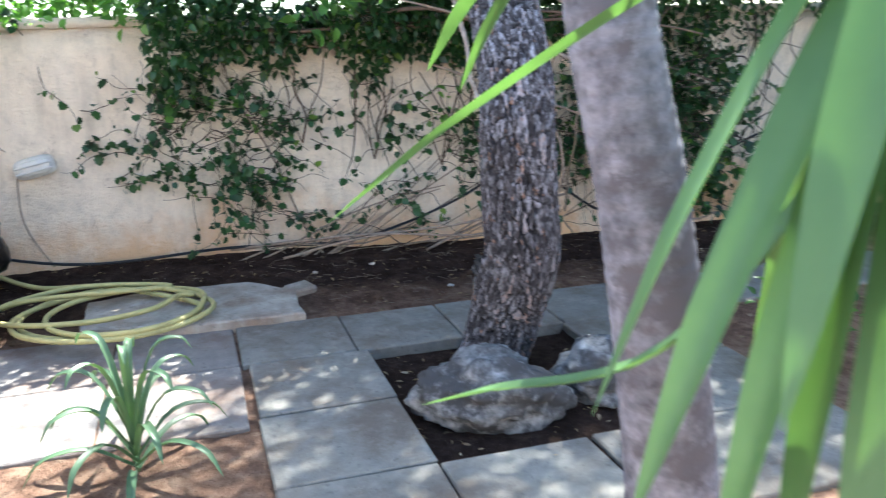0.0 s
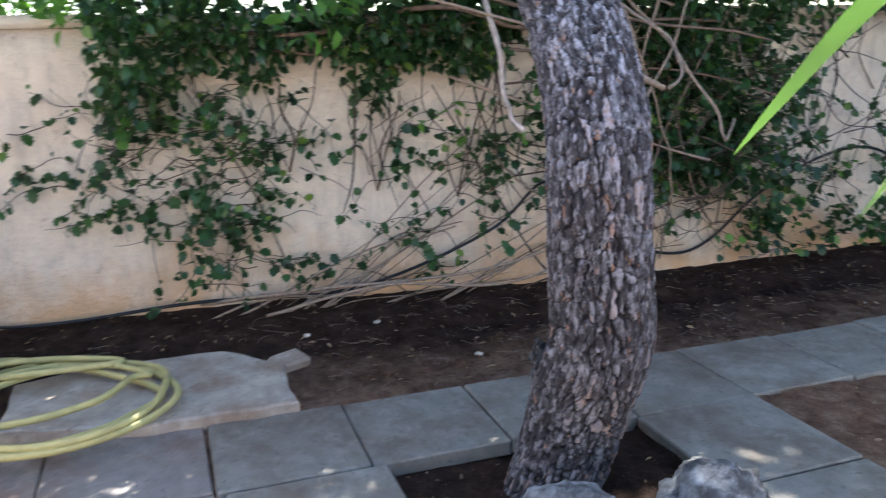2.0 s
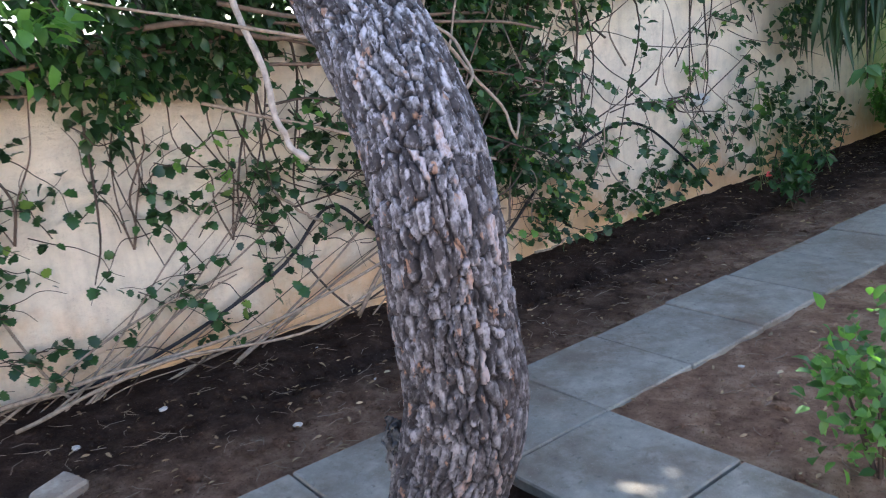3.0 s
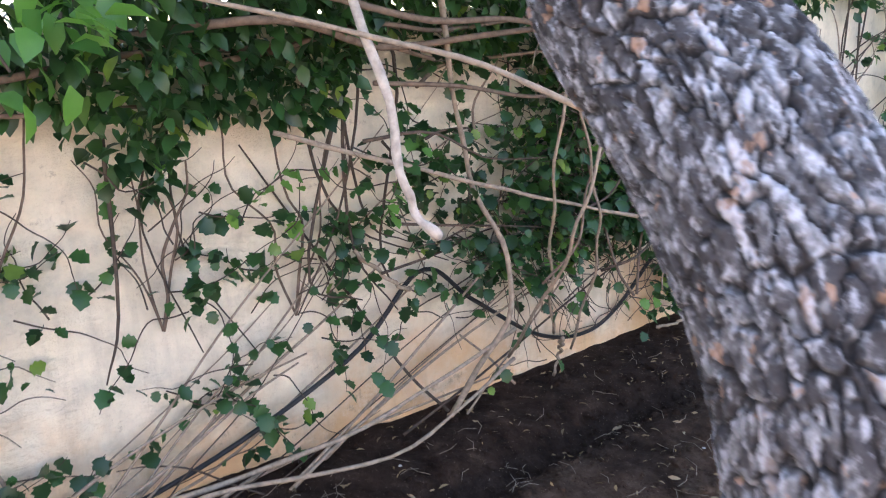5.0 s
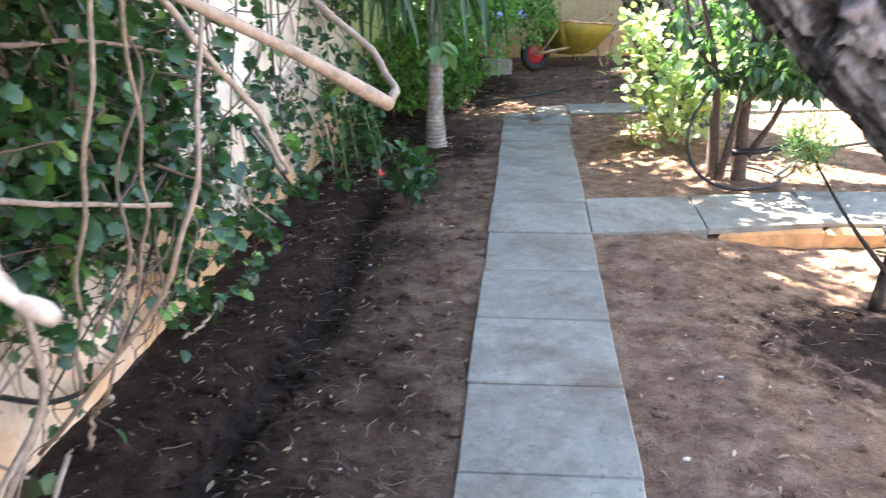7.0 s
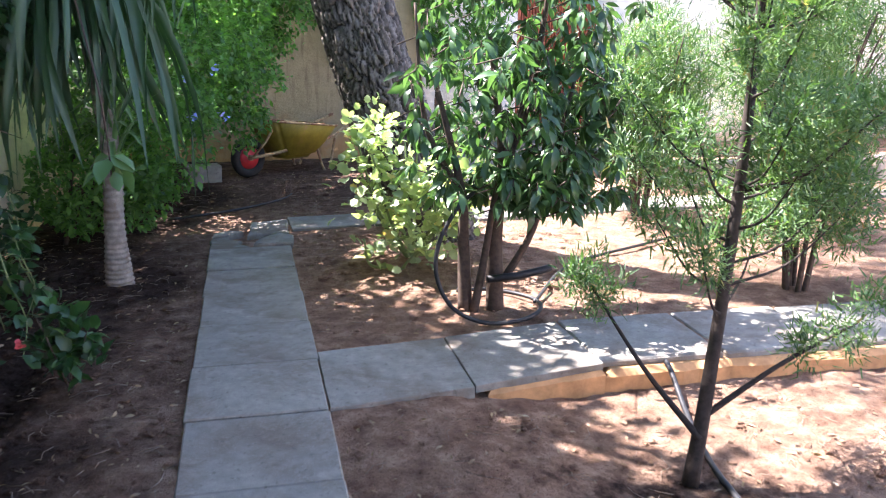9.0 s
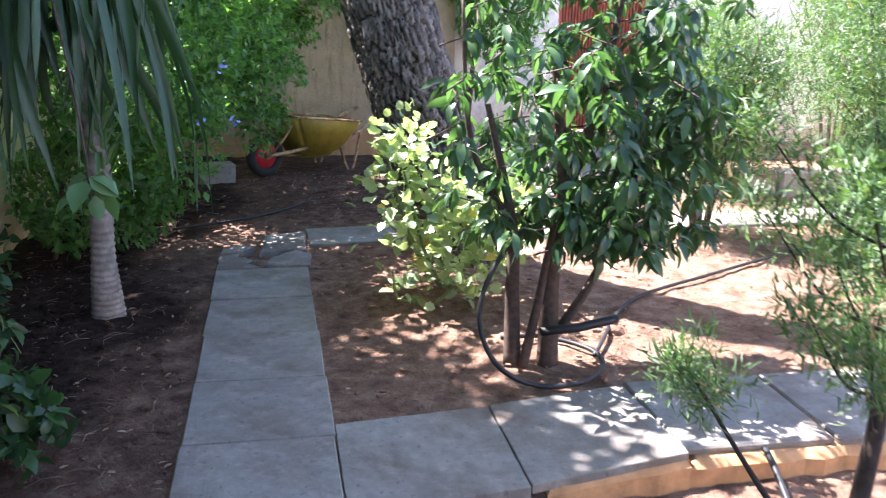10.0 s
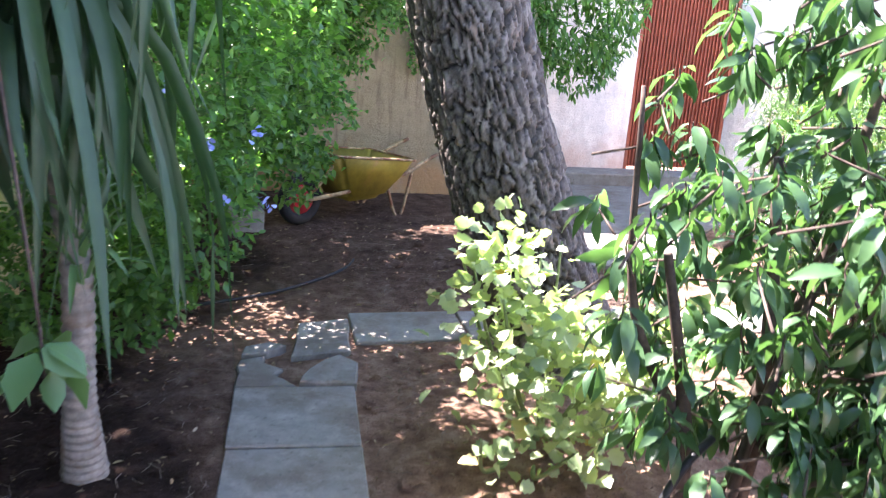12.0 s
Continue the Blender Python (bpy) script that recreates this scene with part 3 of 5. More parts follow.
# the door: ribbed, painted metal
door = tagged(new("door_1"), "brown-red ribbed metal door in the house wall", "door", kind="structure")
bm = bmesh.new()
n = 26
for k in range(n):
    x0 = 3.40 + k * (0.98 / n)
    w = 0.98 / n
    zz = (0.14, 2.33)
    prof = [(x0, 7.36), (x0 + w * 0.5, 7.36), (x0 + w * 0.62, 7.335), (x0 + w * 0.88, 7.335), (x0 + w, 7.36)]
    vs = [[bm.verts.new((x, y, z)) for x, y in prof] for z in zz]
    for q in range(4):
        bm.faces.new((vs[0][q], vs[0][q + 1], vs[1][q + 1], vs[1][q]))
part("leaf", bm, M_DOOR, door)
for nm, x0, x1, z0, z1 in (("jamb", 3.36, 3.40, 0.1, 2.35), ("jamb", 4.38, 4.42, 0.1, 2.35), ("head", 3.40, 4.38, 2.31, 2.35)):
    me = box_mesh(nm, x1 - x0, 0.1, z1 - z0, M_DOOR, 0.004)
    piece(nm, me, door, m=Matrix.Translation(((x0 + x1) / 2, 7.36, z1)))
step = tagged(piece("step", box_mesh("step", 2.9, 0.32, 0.24, M_SLAB, 0.012), m=Matrix.Translation((3.65, 7.14, 0.12))), "grey concrete step along the house wall", "step", kind="structure")
patio = polygon_block("pavement", jitter([(1.95, 4.35), (2.75, 4.35), (3.0, 5.0), (5.1, 6.97), (2.3, 6.97), (2.2, 5.6)], 0.01, 3), 0.08, M_SLAB, z=0.0)
tagged(patio, "grey concrete apron before the house", "pavement", kind="structure")

# ---- paving ----
S = 0.505
path = tagged(new("path"), "path of square grey concrete slabs across the bare soil", "path", kind="structure")
SLABS = [box_mesh("paving_slab", 0.52, 0.498, 0.06, M_SLAB, 0.006, 0.003, k) for k in range(5)]
SLABS2 = [box_mesh("paving_slab", 0.535, 0.525, 0.06, M_SLAB, 0.006, 0.003, k + 9) for k in range(4)]
SLABS3 = [box_mesh("paving_slab", 0.61, 0.53, 0.06, M_SLAB_EDGE, 0.006, 0.003, k + 19) for k in range(4)]
gs = random.Random(11)


def slab(meshes, x, y):
    m = pose(x + gs.uniform(-0.004, 0.004), y + gs.uniform(-0.004, 0.004), gs.uniform(-0.004, 0.004), gs.uniform(-0.3, 0.3), gs.uniform(-0.3, 0.3), gs.choice((0, 180)) + gs.uniform(-0.4, 0.4))
    return piece("paving_slab", gs.choice(meshes), path, m=m)


for j in range(-9, 5):
    slab(SLABS, 0.0, (j + 0.5) * S)
for k in range(4):
    for i in range(2):
        slab(SLABS3, -0.055 + i * 0.622, -4.55 - 0.27 - k * 0.54)
for i in range(4):
    slab(SLABS2, 0.54 + i * 0.545, -4.255)
for i in range(3):
    slab(SLABS2, 0.535 + i * 0.545, -2.775)
for k in range(2):
    slab(SLABS2, 1.63, -3.72 + k * 0.535)
# broken slabs at the end of the walk
y0 = 5 * S
polygon_block("paving_slab", jitter([(-0.26, y0), (0.0, y0 + 0.015), (-0.04, y0 + 0.09), (-0.10, y0 + 0.13), (-0.06, y0 + 0.20), (-0.15, y0 + 0.26), (-0.14, y0 + 0.33), (-0.265, y0 + 0.30)], 0.008, 1), 0.05, M_SLAB, path, "cracked")
polygon_block("paving_slab", jitter([(0.01, y0 + 0.012), (0.265, y0 - 0.003), (0.29, y0 + 0.21), (0.20, y0 + 0.295), (0.12, y0 + 0.24), (0.06, y0 + 0.15)], 0.008, 2), 0.05, M_SLAB, path, "cracked", z=0.022)
polygon_block("paving_slab", jitter([(-0.25, y0 + 0.33), (-0.13, y0 + 0.36), (-0.05, y0 + 0.45), (-0.12, y0 + 0.47), (-0.24, y0 + 0.43)], 0.008, 3), 0.05, M_SLAB, path, "cracked", z=0.012)
polygon_block("paving_slab", jitter([(-0.02, y0 + 0.33), (0.262, y0 + 0.38), (0.275, y0 + 0.80), (0.01, y0 + 0.74)], 0.006, 4), 0.05, M_SLAB, path, z=0.006)
# the side walk, thicker, its edge standing free
side = tagged(new("path"), "side path of grey slabs on an orange earth edge", "path", kind="structure")
polygon_block("paving_slab", jitter([(0.266, 0.003), (0.845, 0.077), (0.851, 0.641), (0.266, 0.585)], 0.002, 40), 0.05, M_SLAB, side, bevel=0.003)
polygon_block("paving_slab", jitter([(0.852, 0.078), (1.446, 0.19), (1.436, 0.735), (0.856, 0.642)], 0.002, 41), 0.032, M_SLAB, side, z=0.003, bevel=0.003)
xx = 1.452
for k, w in enumerate((0.60, 0.58, 0.60, 0.60, 0.6, 0.6)):
    me = box_mesh("paving_slab", w - 0.012, 0.55 + 0.02 * math.sin(k * 2.2), 0.035, M_SLAB, 0.008, 0.005, 40 + k)
    piece("paving_slab", me, side, m=pose(xx + w / 2, 0.495 - 0.012 * k, -0.004 - 0.002 * k, 0, 0, -1.2))
    xx += w
polygon_block("edging", jitter([(0.9, 0.075), (1.455, 0.165), (1.455, 0.4), (0.9, 0.4)], 0.008, 6), 0.12, M_KERB, side, "crumbling orange earth edge", z=-0.026, bevel=0.018)
polygon_block("edging", jitter([(1.46, 0.185), (2.2, 0.165), (3.4, 0.13), (5.0, 0.10), (5.0, 0.4), (1.46, 0.4)], 0.012, 7), 0.13, M_KERB, side, "crumbling orange earth edge", z=-0.034, bevel=0.026)
# the cross walk at the end
cross = tagged(new("path"), "narrow cross path of grey slabs", "path", kind="structure")
CW = [box_mesh("paving_slab", 0.60, 0.40, 0.06, M_SLAB, 0.006, 0.004, 60 + k) for k in range(3)]
for k in range(9):
    piece("paving_slab", CW[k % 3], cross, m=pose(0.585 + k * 0.607, 3.235 + 0.035 * k, 0.0, 0, 0, 3.3))
# low stone kerb in the sun
kerb = root("stone_kerb", (0, 0, 0), "low kerb of rough pale stones", "kerb")
for k in range(7):
    me = box_mesh("stone", 0.42, 0.2, 0.26, M_SLAB_PALE, 0.03, 0.03, 80 + k)
    piece("stone", me, kerb, m=pose(3.75 + k * 0.44, 4.3 + 0.03 * (k % 2), 0.2, 0, 0, gs.uniform(-5, 5)))
# pale natural stone by the wall
flag = root("flagstone", (0, 0, 0), "pale broken flagstone lying on the soil", "stone")
polygon_block("stone", jitter([(-0.24, -4.21), (-0.66, -4.2), (-0.93, -4.42), (-0.95, -5.0), (-0.86, -5.28), (-0.4, -5.26), (-0.26, -4.8)], 0.012, 8), 0.09, M_SLAB_PALE, flag, z=0.045)
piece("chip", box_mesh("chip", 0.13, 0.17, 0.05, M_SLAB_PALE, 0.012, 0.015, 5), flag, m=pose(-0.74, -4.17, 0.045, 0, 3, 20))

# ---- trees ----


def crown(name, centre, radii, clumps, per, size, mat, parent, seed, shape=OVAL, clump_r=0.28, spread=0.8, down=-0.2, label=""):
    g = np.random.default_rng(seed)
    d = g.normal(0, 1, (clumps, 3))
    d /= np.linalg.norm(d, axis=1)[:, None]
    cc = np.array(centre) + d * np.array(radii) * (g.random((clumps, 1)) ** 0.45)
    p = np.repeat(cc, per, 0) + g.normal(0, clump_r, (clumps * per, 3))
    w = p - np.repeat(cc, per, 0) + np.array([0, 0, down * clump_r])
    return leaves(name, p, w / clump_r, size * g.uniform(0.7, 1.2, len(p)), shape, mat, parent, label, spread=spread, seed=seed)


def limb_lines(start, ends, r0, seed, n=10):
    g = np.random.default_rng(seed)
    out = []
    for e in ends:
        s, e = np.array(start, float), np.array(e, float)
        m = (s + e) / 2 + g.normal(0, 0.12, 3) * np.linalg.norm(e - s)
        out.append((spline([s, m, e], n), np.linspace(r0, r0 * 0.25, n)))
    return out


pine = root("pine_tree", (0.52, -3.45, 0), "leaning pine with grey plated bark in a slab-framed bed", "tree")
pine.location = (0, 0, 0)
trunk("trunk", [(0.495, -3.525, -0.12), (0.50, -3.455, 0.06), (0.515, -3.415, 0.22), (0.575, -3.375, 0.45), (0.57, -3.38, 0.72), (0.555, -3.38, 0.95), (0.49, -3.355, 1.12), (0.365, -3.33, 1.30), (0.245, -3.305, 1.42), (0.125, -3.295, 1.56), (-0.09, -3.19, 1.85), (-0.5, -2.95, 2.4), (-0.9, -2.6, 3.4), (-1.2, -2.3, 4.6)],
      [0.142, 0.157, 0.15, 0.148, 0.142, 0.135], (0.025, 0.074), 0.011, M_BARK_PINE, pine, 3, 250, 760, flare=[(2.6, 0.5, 0.045, 0.3)])
lump = bmesh.new()
bmesh.ops.create_icosphere(lump, subdivisions=4, radius=1)
for v in lump.verts:
    d = v.co.copy()
    v.co = Vector((0.43 + d.x * 0.03, -3.515 + d.y * 0.022, 0.33 + d.z * 0.09)) + noise.noise_vector(d * 4) * 0.022
part("bark_flake", lump, M_ROCK, pine, "lifted grey flake of bark", True)
tubes("limb", limb_lines((-1.1, -2.4, 4.2), [(-2.2, -1.6, 5.0), (-0.3, -1.6, 5.2), (-1.6, -3.2, 5.2), (-0.4, -2.8, 5.5), (-2.4, -2.4, 5.6)], 0.06, 4), M_BARK_DARK, 6, pine)
crown("crown", (-0.9, -1.75, 5.3), (1.9, 1.15, 0.9), 110, 100, 0.13, M_PINE, pine, 5, NEEDLE, 0.22)

old = root("old_tree", (0, 0, 0), "thick tree trunk with brown flaking bark", "tree")
trunk("trunk", [(-0.42, -6.02, -0.1), (-0.42, -6.02, 0.2), (-0.48, -6.04, 0.6), (-0.55, -6.10, 1.1), (-0.62, -6.32, 1.7), (-0.7, -6.5, 2.4), (-0.8, -6.7, 4.5)],
      [0.36, 0.33, 0.31, 0.29, 0.26], (0.036, 0.17), 0.017, M_BARK_RED, old, 8, 190, 380, flare=[(0.9, 0.5, 0.09, 0.25), (5.5, 0.5, 0.07, 0.2)])
crown("crown", (-0.9, -6.8, 5.6), (1.5, 1.2, 0.9), 60, 60, 0.12, M_PINE, old, 6, NEEDLE, 0.25)

big = root("shade_tree", (0, 0, 0), "stout leaning tree with dark ridged bark", "tree")
trunk("trunk", [(1.30, 2.74, -0.1), (1.21, 2.76, 0.2), (1.01, 2.78, 0.7), (0.81, 2.82, 1.3), (0.63, 2.86, 2.0), (0.4, 2.95, 3.0), (0.0, 3.2, 5.0), (-0.5, 3.8, 8.4)],
      [0.31, 0.27, 0.255, 0.25, 0.23, 0.18], (0.034, 0.13), 0.024, M_BARK_DARK, big, 12, 190, 440, flare=[(4.0, 0.6, 0.06, 0.3)])
tubes("limb", limb_lines((-0.45, 3.75, 8.0), [(-1.6, 4.8, 9.4), (0.3, 4.8, 9.5), (-0.8, 3.2, 9.3), (-1.4, 3.8, 9.8)], 0.09, 14), M_BARK_DARK, 6, big)
crown("crown", (-0.7, 4.3, 9.6), (1.5, 1.5, 0.8), 60, 60, 0.12, M_PINE, big, 15, SMALL, 0.28)

# unseen trees added behind the west wall, whose tops shade the walk
for k, (c, r) in enumerate((((-2.5, -1.0, 4.2), (1.5, 1.7, 1.1)), ((-2.58, 2.25, 4.0), (1.4, 1.45, 1.05)), ((-2.6, 6.5, 3.6), (1.3, 1.1, 0.7)), ((-3.9, -3.0, 3.6), (1.0, 1.1, 0.9)), ((-1.9, 0.5, 5.4), (1.0, 1.0, 0.7)), ((-2.15, 1.0, 4.7), (0.8, 0.95, 0.7)), ((-2.5, -2.85, 3.3), (0.65, 0.75, 0.5)))):
    nb = root("added_shade_tree", (0, 0, 0), "unseen leafy tree added behind the garden wall for shade", "tree", "trees behind the wall")
    tubes("trunk", [(spline([(c[0], c[1], -0.1), (c[0] + 0.1, c[1] - 0.1, 1.6), (c[0], c[1], c[2])], 14), np.linspace(0.13, 0.07, 14))], M_BARK_DARK, 10, nb)
    tubes("limb", limb_lines((c[0], c[1], c[2] - 0.9), [(c[0] + a * r[0] * 0.6, c[1] + b * r[1] * 0.6, c[2] + 0.3) for a, b in ((1, 0), (-1, 0.2), (0.2, 1), (0, -1))], 0.05, 20 + k), M_BARK_DARK, 5, nb)
    crown("crown", c, r, 120, 52, 0.135, M_HEDGE, nb, 30 + k, SMALL, 0.26)
    if k == 1:
        # two unseen boughs over the wall, added to close gaps in the shade
        for q, (e, er) in enumerate((((-1.65, 1.95, 4.0), (0.4, 0.6, 0.35)), ((-2.1, 3.75, 3.9), (0.45, 0.6, 0.45)))):
            tubes("shade_bough", limb_lines((c[0], c[1], c[2] - 0.8), [e], 0.05, 60 + q), M_BARK_DARK, 6, nb)
            crown("crown", e, er, 40 - 8 * (1 - q), 50, 0.135, M_HEDGE, nb, 62 + q, SMALL, 0.2)

# ---- climbing plant on the west wall ----
vine = root("climbing_vine", (0, 0, 0), "tangled green climber with bare stems over the garden wall", "climber")
gv = np.random.default_rng(21)


def wall_patch(specs, size, mat, seed, off=(0.02, 0.12), name="foliage"):
    """Runner stems wandering over the wall, with leaves set along them."""
    g = np.random.default_rng(seed)
    P, W, lines = [], [], []
    for y, z, ry, rz, n in specs:
        for k in range(max(1, int(n / 7.5))):
            p = np.array([WX + g.uniform(*off), y + g.normal(0, ry * 0.5), z + g.normal(0, rz * 0.5)])
            a = g.choice((0.4, 2.6, 1.2, -0.5)) + g.normal(0, 0.5)
            pts = [p]
            for q in range(7):
                a += g.normal(0, 0.35)
                p = p + np.array([g.normal(0, 0.012), 0.055 * math.cos(a), 0.055 * math.sin(a) - 0.008])
                p[0] = max(p[0], WX + 0.012)
                pts.append(p)
            c = spline(pts, 20)
            if c[:, 2].min() < 0.03:
                continue
            lines.append((c, np.linspace(0.0028, 0.0012, 20)))
            for q in range(13):
                s = c[g.integers(1, 20)]
                if -2.75 < s[1] < -1.25 and s[2] < 0.45 and g.random() < 0.9:
                    continue
                if s[1] < -2.75 and noise.noise(Vector((0.0, s[1] * 3.4, s[2] * 4.2))) < 0.0 and g.random() < 0.75:
                    continue
                P.append(s + g.normal(0, 0.014, 3))
                W.append((0.6, g.normal(0, 0.5), -0.55 + g.normal(0, 0.35)))
    P, W = np.array(P), np.array(W)
    tubes("runner", lines, M_STEM_DARK, 4, vine)["kind"] = "stuff"
    return leaves(name, P, W, size * 1.08 * g.uniform(0.45, 1.3, len(P)), LOBED, mat, vine, spread=0.3, seed=seed)


wall_patch([(-4.8, 0.92, 0.38, 0.25, 120), (-4.55, 0.75, 0.3, 0.2, 50), (-5.1, 0.62, 0.16, 0.2, 16), (-4.25, 0.92, 0.4, 0.25, 110), (-4.35, 0.42, 0.4, 0.35, 150), (-4.3, 0.2, 0.35, 0.2, 60),
            (-3.6, 0.85, 0.4, 0.25, 70), (-3.2, 0.7, 0.5, 0.3, 110), (-3.4, 0.5, 0.5, 0.2, 60), (-3.0, 0.3, 0.8, 0.25, 70), (-5.45, 1.25, 0.14, 0.35, 26), (-5.4, 0.78, 0.5, 0.05, 20),
            (-2.5, 0.75, 0.4, 0.3, 70), (-2.1, 0.62, 0.4, 0.3, 190), (-1.9, 0.8, 0.4, 0.5, 200), (-1.45, 0.7, 0.3, 0.6, 330), (-0.6, 0.5, 0.8, 0.6, 60), (0.2, 0.6, 0.9, 0.8, 70), (0.0, 0.15, 1.4, 0.2, 160), (-0.9, 0.12, 0.8, 0.18, 110), (1.0, 0.7, 0.6, 0.9, 90)], 0.046, M_IVY, 22)
wall_patch([(-2.2, 0.75, 0.6, 0.3, 60), (-1.5, 0.7, 0.5, 0.4, 70), (-4.7, 1.0, 0.5, 0.3, 30), (-3.2, 0.9, 0.6, 0.4, 40), (0.4, 0.8, 0.7, 0.6, 40)], 0.05, M_IVY_PALE, 23, (0.05, 0.2))
wall_patch([(-2.2, 0.6, 0.4, 0.25, 160), (-2.6, 1.0, 0.4, 0.35, 150), (-1.8, 0.7, 0.35, 0.5, 220), (-1.3, 0.5, 0.3, 0.4, 150), (-2.0, 1.3, 0.5, 0.2, 90), (-4.8, 0.85, 0.25, 0.2, 130), (-4.35, 0.95, 0.25, 0.2, 130), (-4.35, 0.45, 0.2, 0.35, 120)], 0.046, M_IVY, 28, (0.08, 0.30))
wall_patch([(-1.35, 0.75, 0.3, 0.5, 160), (-0.3, 0.8, 0.5, 0.3, 40), (0.3, 0.2, 0.7, 0.15, 120), (-1.7, 0.55, 0.35, 0.35, 220), (1.3, 0.6, 0.4, 0.6, 110), (-2.0, 1.15, 0.45, 0.3, 170), (-1.35, 1.1, 0.3, 0.4, 190), (-0.5, 0.12, 0.7, 0.1, 120)], 0.05, M_IVY, 31, (0.04, 0.34))
# the overhanging mass on top of the wall
g = np.random.default_rng(24)
P, W = [], []
for y0_, y1_, low, reach, n in ((-4.85, -3.5, 1.17, 0.52, 8200), (-3.5, -2.9, 1.27, 0.45, 4200), (-2.9, -1.9, 1.31, 0.50, 7000), (-1.9, -0.9, 1.28, 0.45, 3600), (-0.9, 1.4, 1.36, 0.35, 4200), (1.2, 2.4, 0.9, 0.5, 3000)):
    y = g.uniform(y0_, y1_, n)
    u = g.random(n)
    lowy = low + 0.10 * np.sin(y * 4.3) + 0.07 * np.sin(y * 11)
    z = lowy + (2.5 - lowy) * u ** 0.75
    x = WX + 0.02 + reach * np.sqrt(g.random(n)) * (0.25 + 0.75 * np.clip((z - lowy) / 0.4, 0, 1)) - 0.35 * (z > 1.8) * g.random(n)
    P.append(np.stack([x, y, z], 1))
P = np.vstack(P)
lump = np.array([noise.noise(Vector(p * 2.6)) for p in P])
P = P[lump > -0.28]
W = np.tile([0.5, 0.0, -0.6], (len(P), 1))
leaves("foliage", P, W, 0.064 * g.uniform(0.6, 1.2, len(P)), OVAL, M_IVY, vine, spread=0.6, seed=25)
# unseen leaves added over the bed above the climber, to keep skylight off the wall
n = 7000
P = np.stack([WX + 0.05 + 0.85 * g.random(n) ** 0.8, g.uniform(-3.9, -1.0, n), 1.78 + 0.6 * g.random(n)], 1)
P = P[np.array([noise.noise(Vector(p * 2.4)) for p in P]) > -0.25]
leaves("foliage", P, np.tile([0.5, 0, -0.5], (len(P), 1)), 0.075 * g.uniform(0.6, 1.2, len(P)), SMALL, M_IVY, vine, spread=0.7, seed=33)
# wall-top leaves, their sunlight painted in with the paler green
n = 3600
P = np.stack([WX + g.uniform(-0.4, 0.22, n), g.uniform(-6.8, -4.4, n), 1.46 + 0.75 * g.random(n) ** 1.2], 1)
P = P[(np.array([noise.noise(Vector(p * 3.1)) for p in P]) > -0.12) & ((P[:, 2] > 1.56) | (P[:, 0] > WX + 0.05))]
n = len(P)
leaves("foliage", P, np.tile([0.6, 0, -0.3], (n, 1)), 0.07 * g.uniform(0.6, 1.2, n), OVAL, M_IVY_PALE, vine, spread=0.7, seed=26, label="wall-top leaves in a paler green that paints sunlight")
# the growth behind the wall, its pale green painted as if sunlit
n = 4200
P = np.stack([WX - 0.3 - 0.9 * g.random(n), g.uniform(-7.5, -4.9, n), 1.4 + 1.0 * g.random(n)], 1)
P = P[np.array([noise.noise(Vector(p * 2.4)) for p in P]) > -0.1]
leaves("foliage", P, np.tile([0.6, 0, -0.3], (len(P), 1)), 0.075 * g.uniform(0.6, 1.2, len(P)), SMALL, M_IVY_PALE, vine, spread=0.7, seed=29)
n = 9000
P = np.stack([WX - 0.25 - 0.7 * g.random(n), g.uniform(-5.4, 2.6, n), 1.45 + 1.6 * g.random(n)], 1)
P = P[np.array([noise.noise(Vector(p * 2.2)) for p in P]) > -0.22]
back = root("hedge_behind_wall", (0, 0, 0), "dense dark hedge rising behind the garden wall", "hedge")
leaves("foliage", P, np.tile([0.5, 0, -0.4], (len(P), 1)), 0.08 * g.uniform(0.6, 1.2, len(P)), SMALL, M_IVY, back, spread=0.7, seed=27)
tubes("stem", [(spline([(WX - 0.5, -4.4 + 0.9 * k, -0.1), (WX - 0.55, -4.3 + 0.9 * k, 1.2), (WX - 0.5, -4.4 + 0.9 * k, 2.4)], 8), np.linspace(0.02, 0.008, 8)) for k in range(8)], M_STEM_DARK, 5, back)
# bare stems
L1, L2 = [], []
for k in range(24):
    y = gv.normal(-4.05, 0.25) if k % 2 else gv.uniform(-3.8, -2.2)
    ln = gv.uniform(0.6, 2.4)
    slope = gv.uniform(0.05, 0.95)
    up = min(1.2, ln * slope)
    if k % 5 == 0:
        ln = -ln * 0.4
    x = WX + gv.uniform(0.02, 0.12)
    bend = gv.normal(0, 0.07)
    pts = [(x + 0.10, y, 0.03), (x + 0.03, y + ln * 0.2, up * 0.15 + 0.04), (x + gv.normal(0, 0.02), y + ln * 0.5, up * 0.5 + bend), (x + gv.normal(0, 0.02), y + ln * 0.78, up * 0.8 + bend * 0.5 + gv.normal(0, 0.03)), (max(WX + 0.015, x - 0.04), y + ln, up + gv.normal(0, 0.06))]
    r = gv.uniform(0.003, 0.009)
    (L1 if k % 4 else L2).append((spline(pts, 18), np.linspace(r, r * 0.4, 18)))
for k in range(26):
    y = gv.uniform(-4.9, 0.8)
    x = WX + gv.uniform(0.02, 0.12)
    z1 = gv.uniform(0.55, 1.1)
    pts = [(x, y + gv.normal(0, 0.2), 1.75), (x + 0.03, y + gv.normal(0, 0.1), 1.35), (x, y, z1), (x, y + gv.normal(0, 0.2), z1 - gv.uniform(0.1, 0.5))]
    L2.append((spline(pts, 14), np.linspace(gv.uniform(0.005, 0.011), 0.0025, 14)))
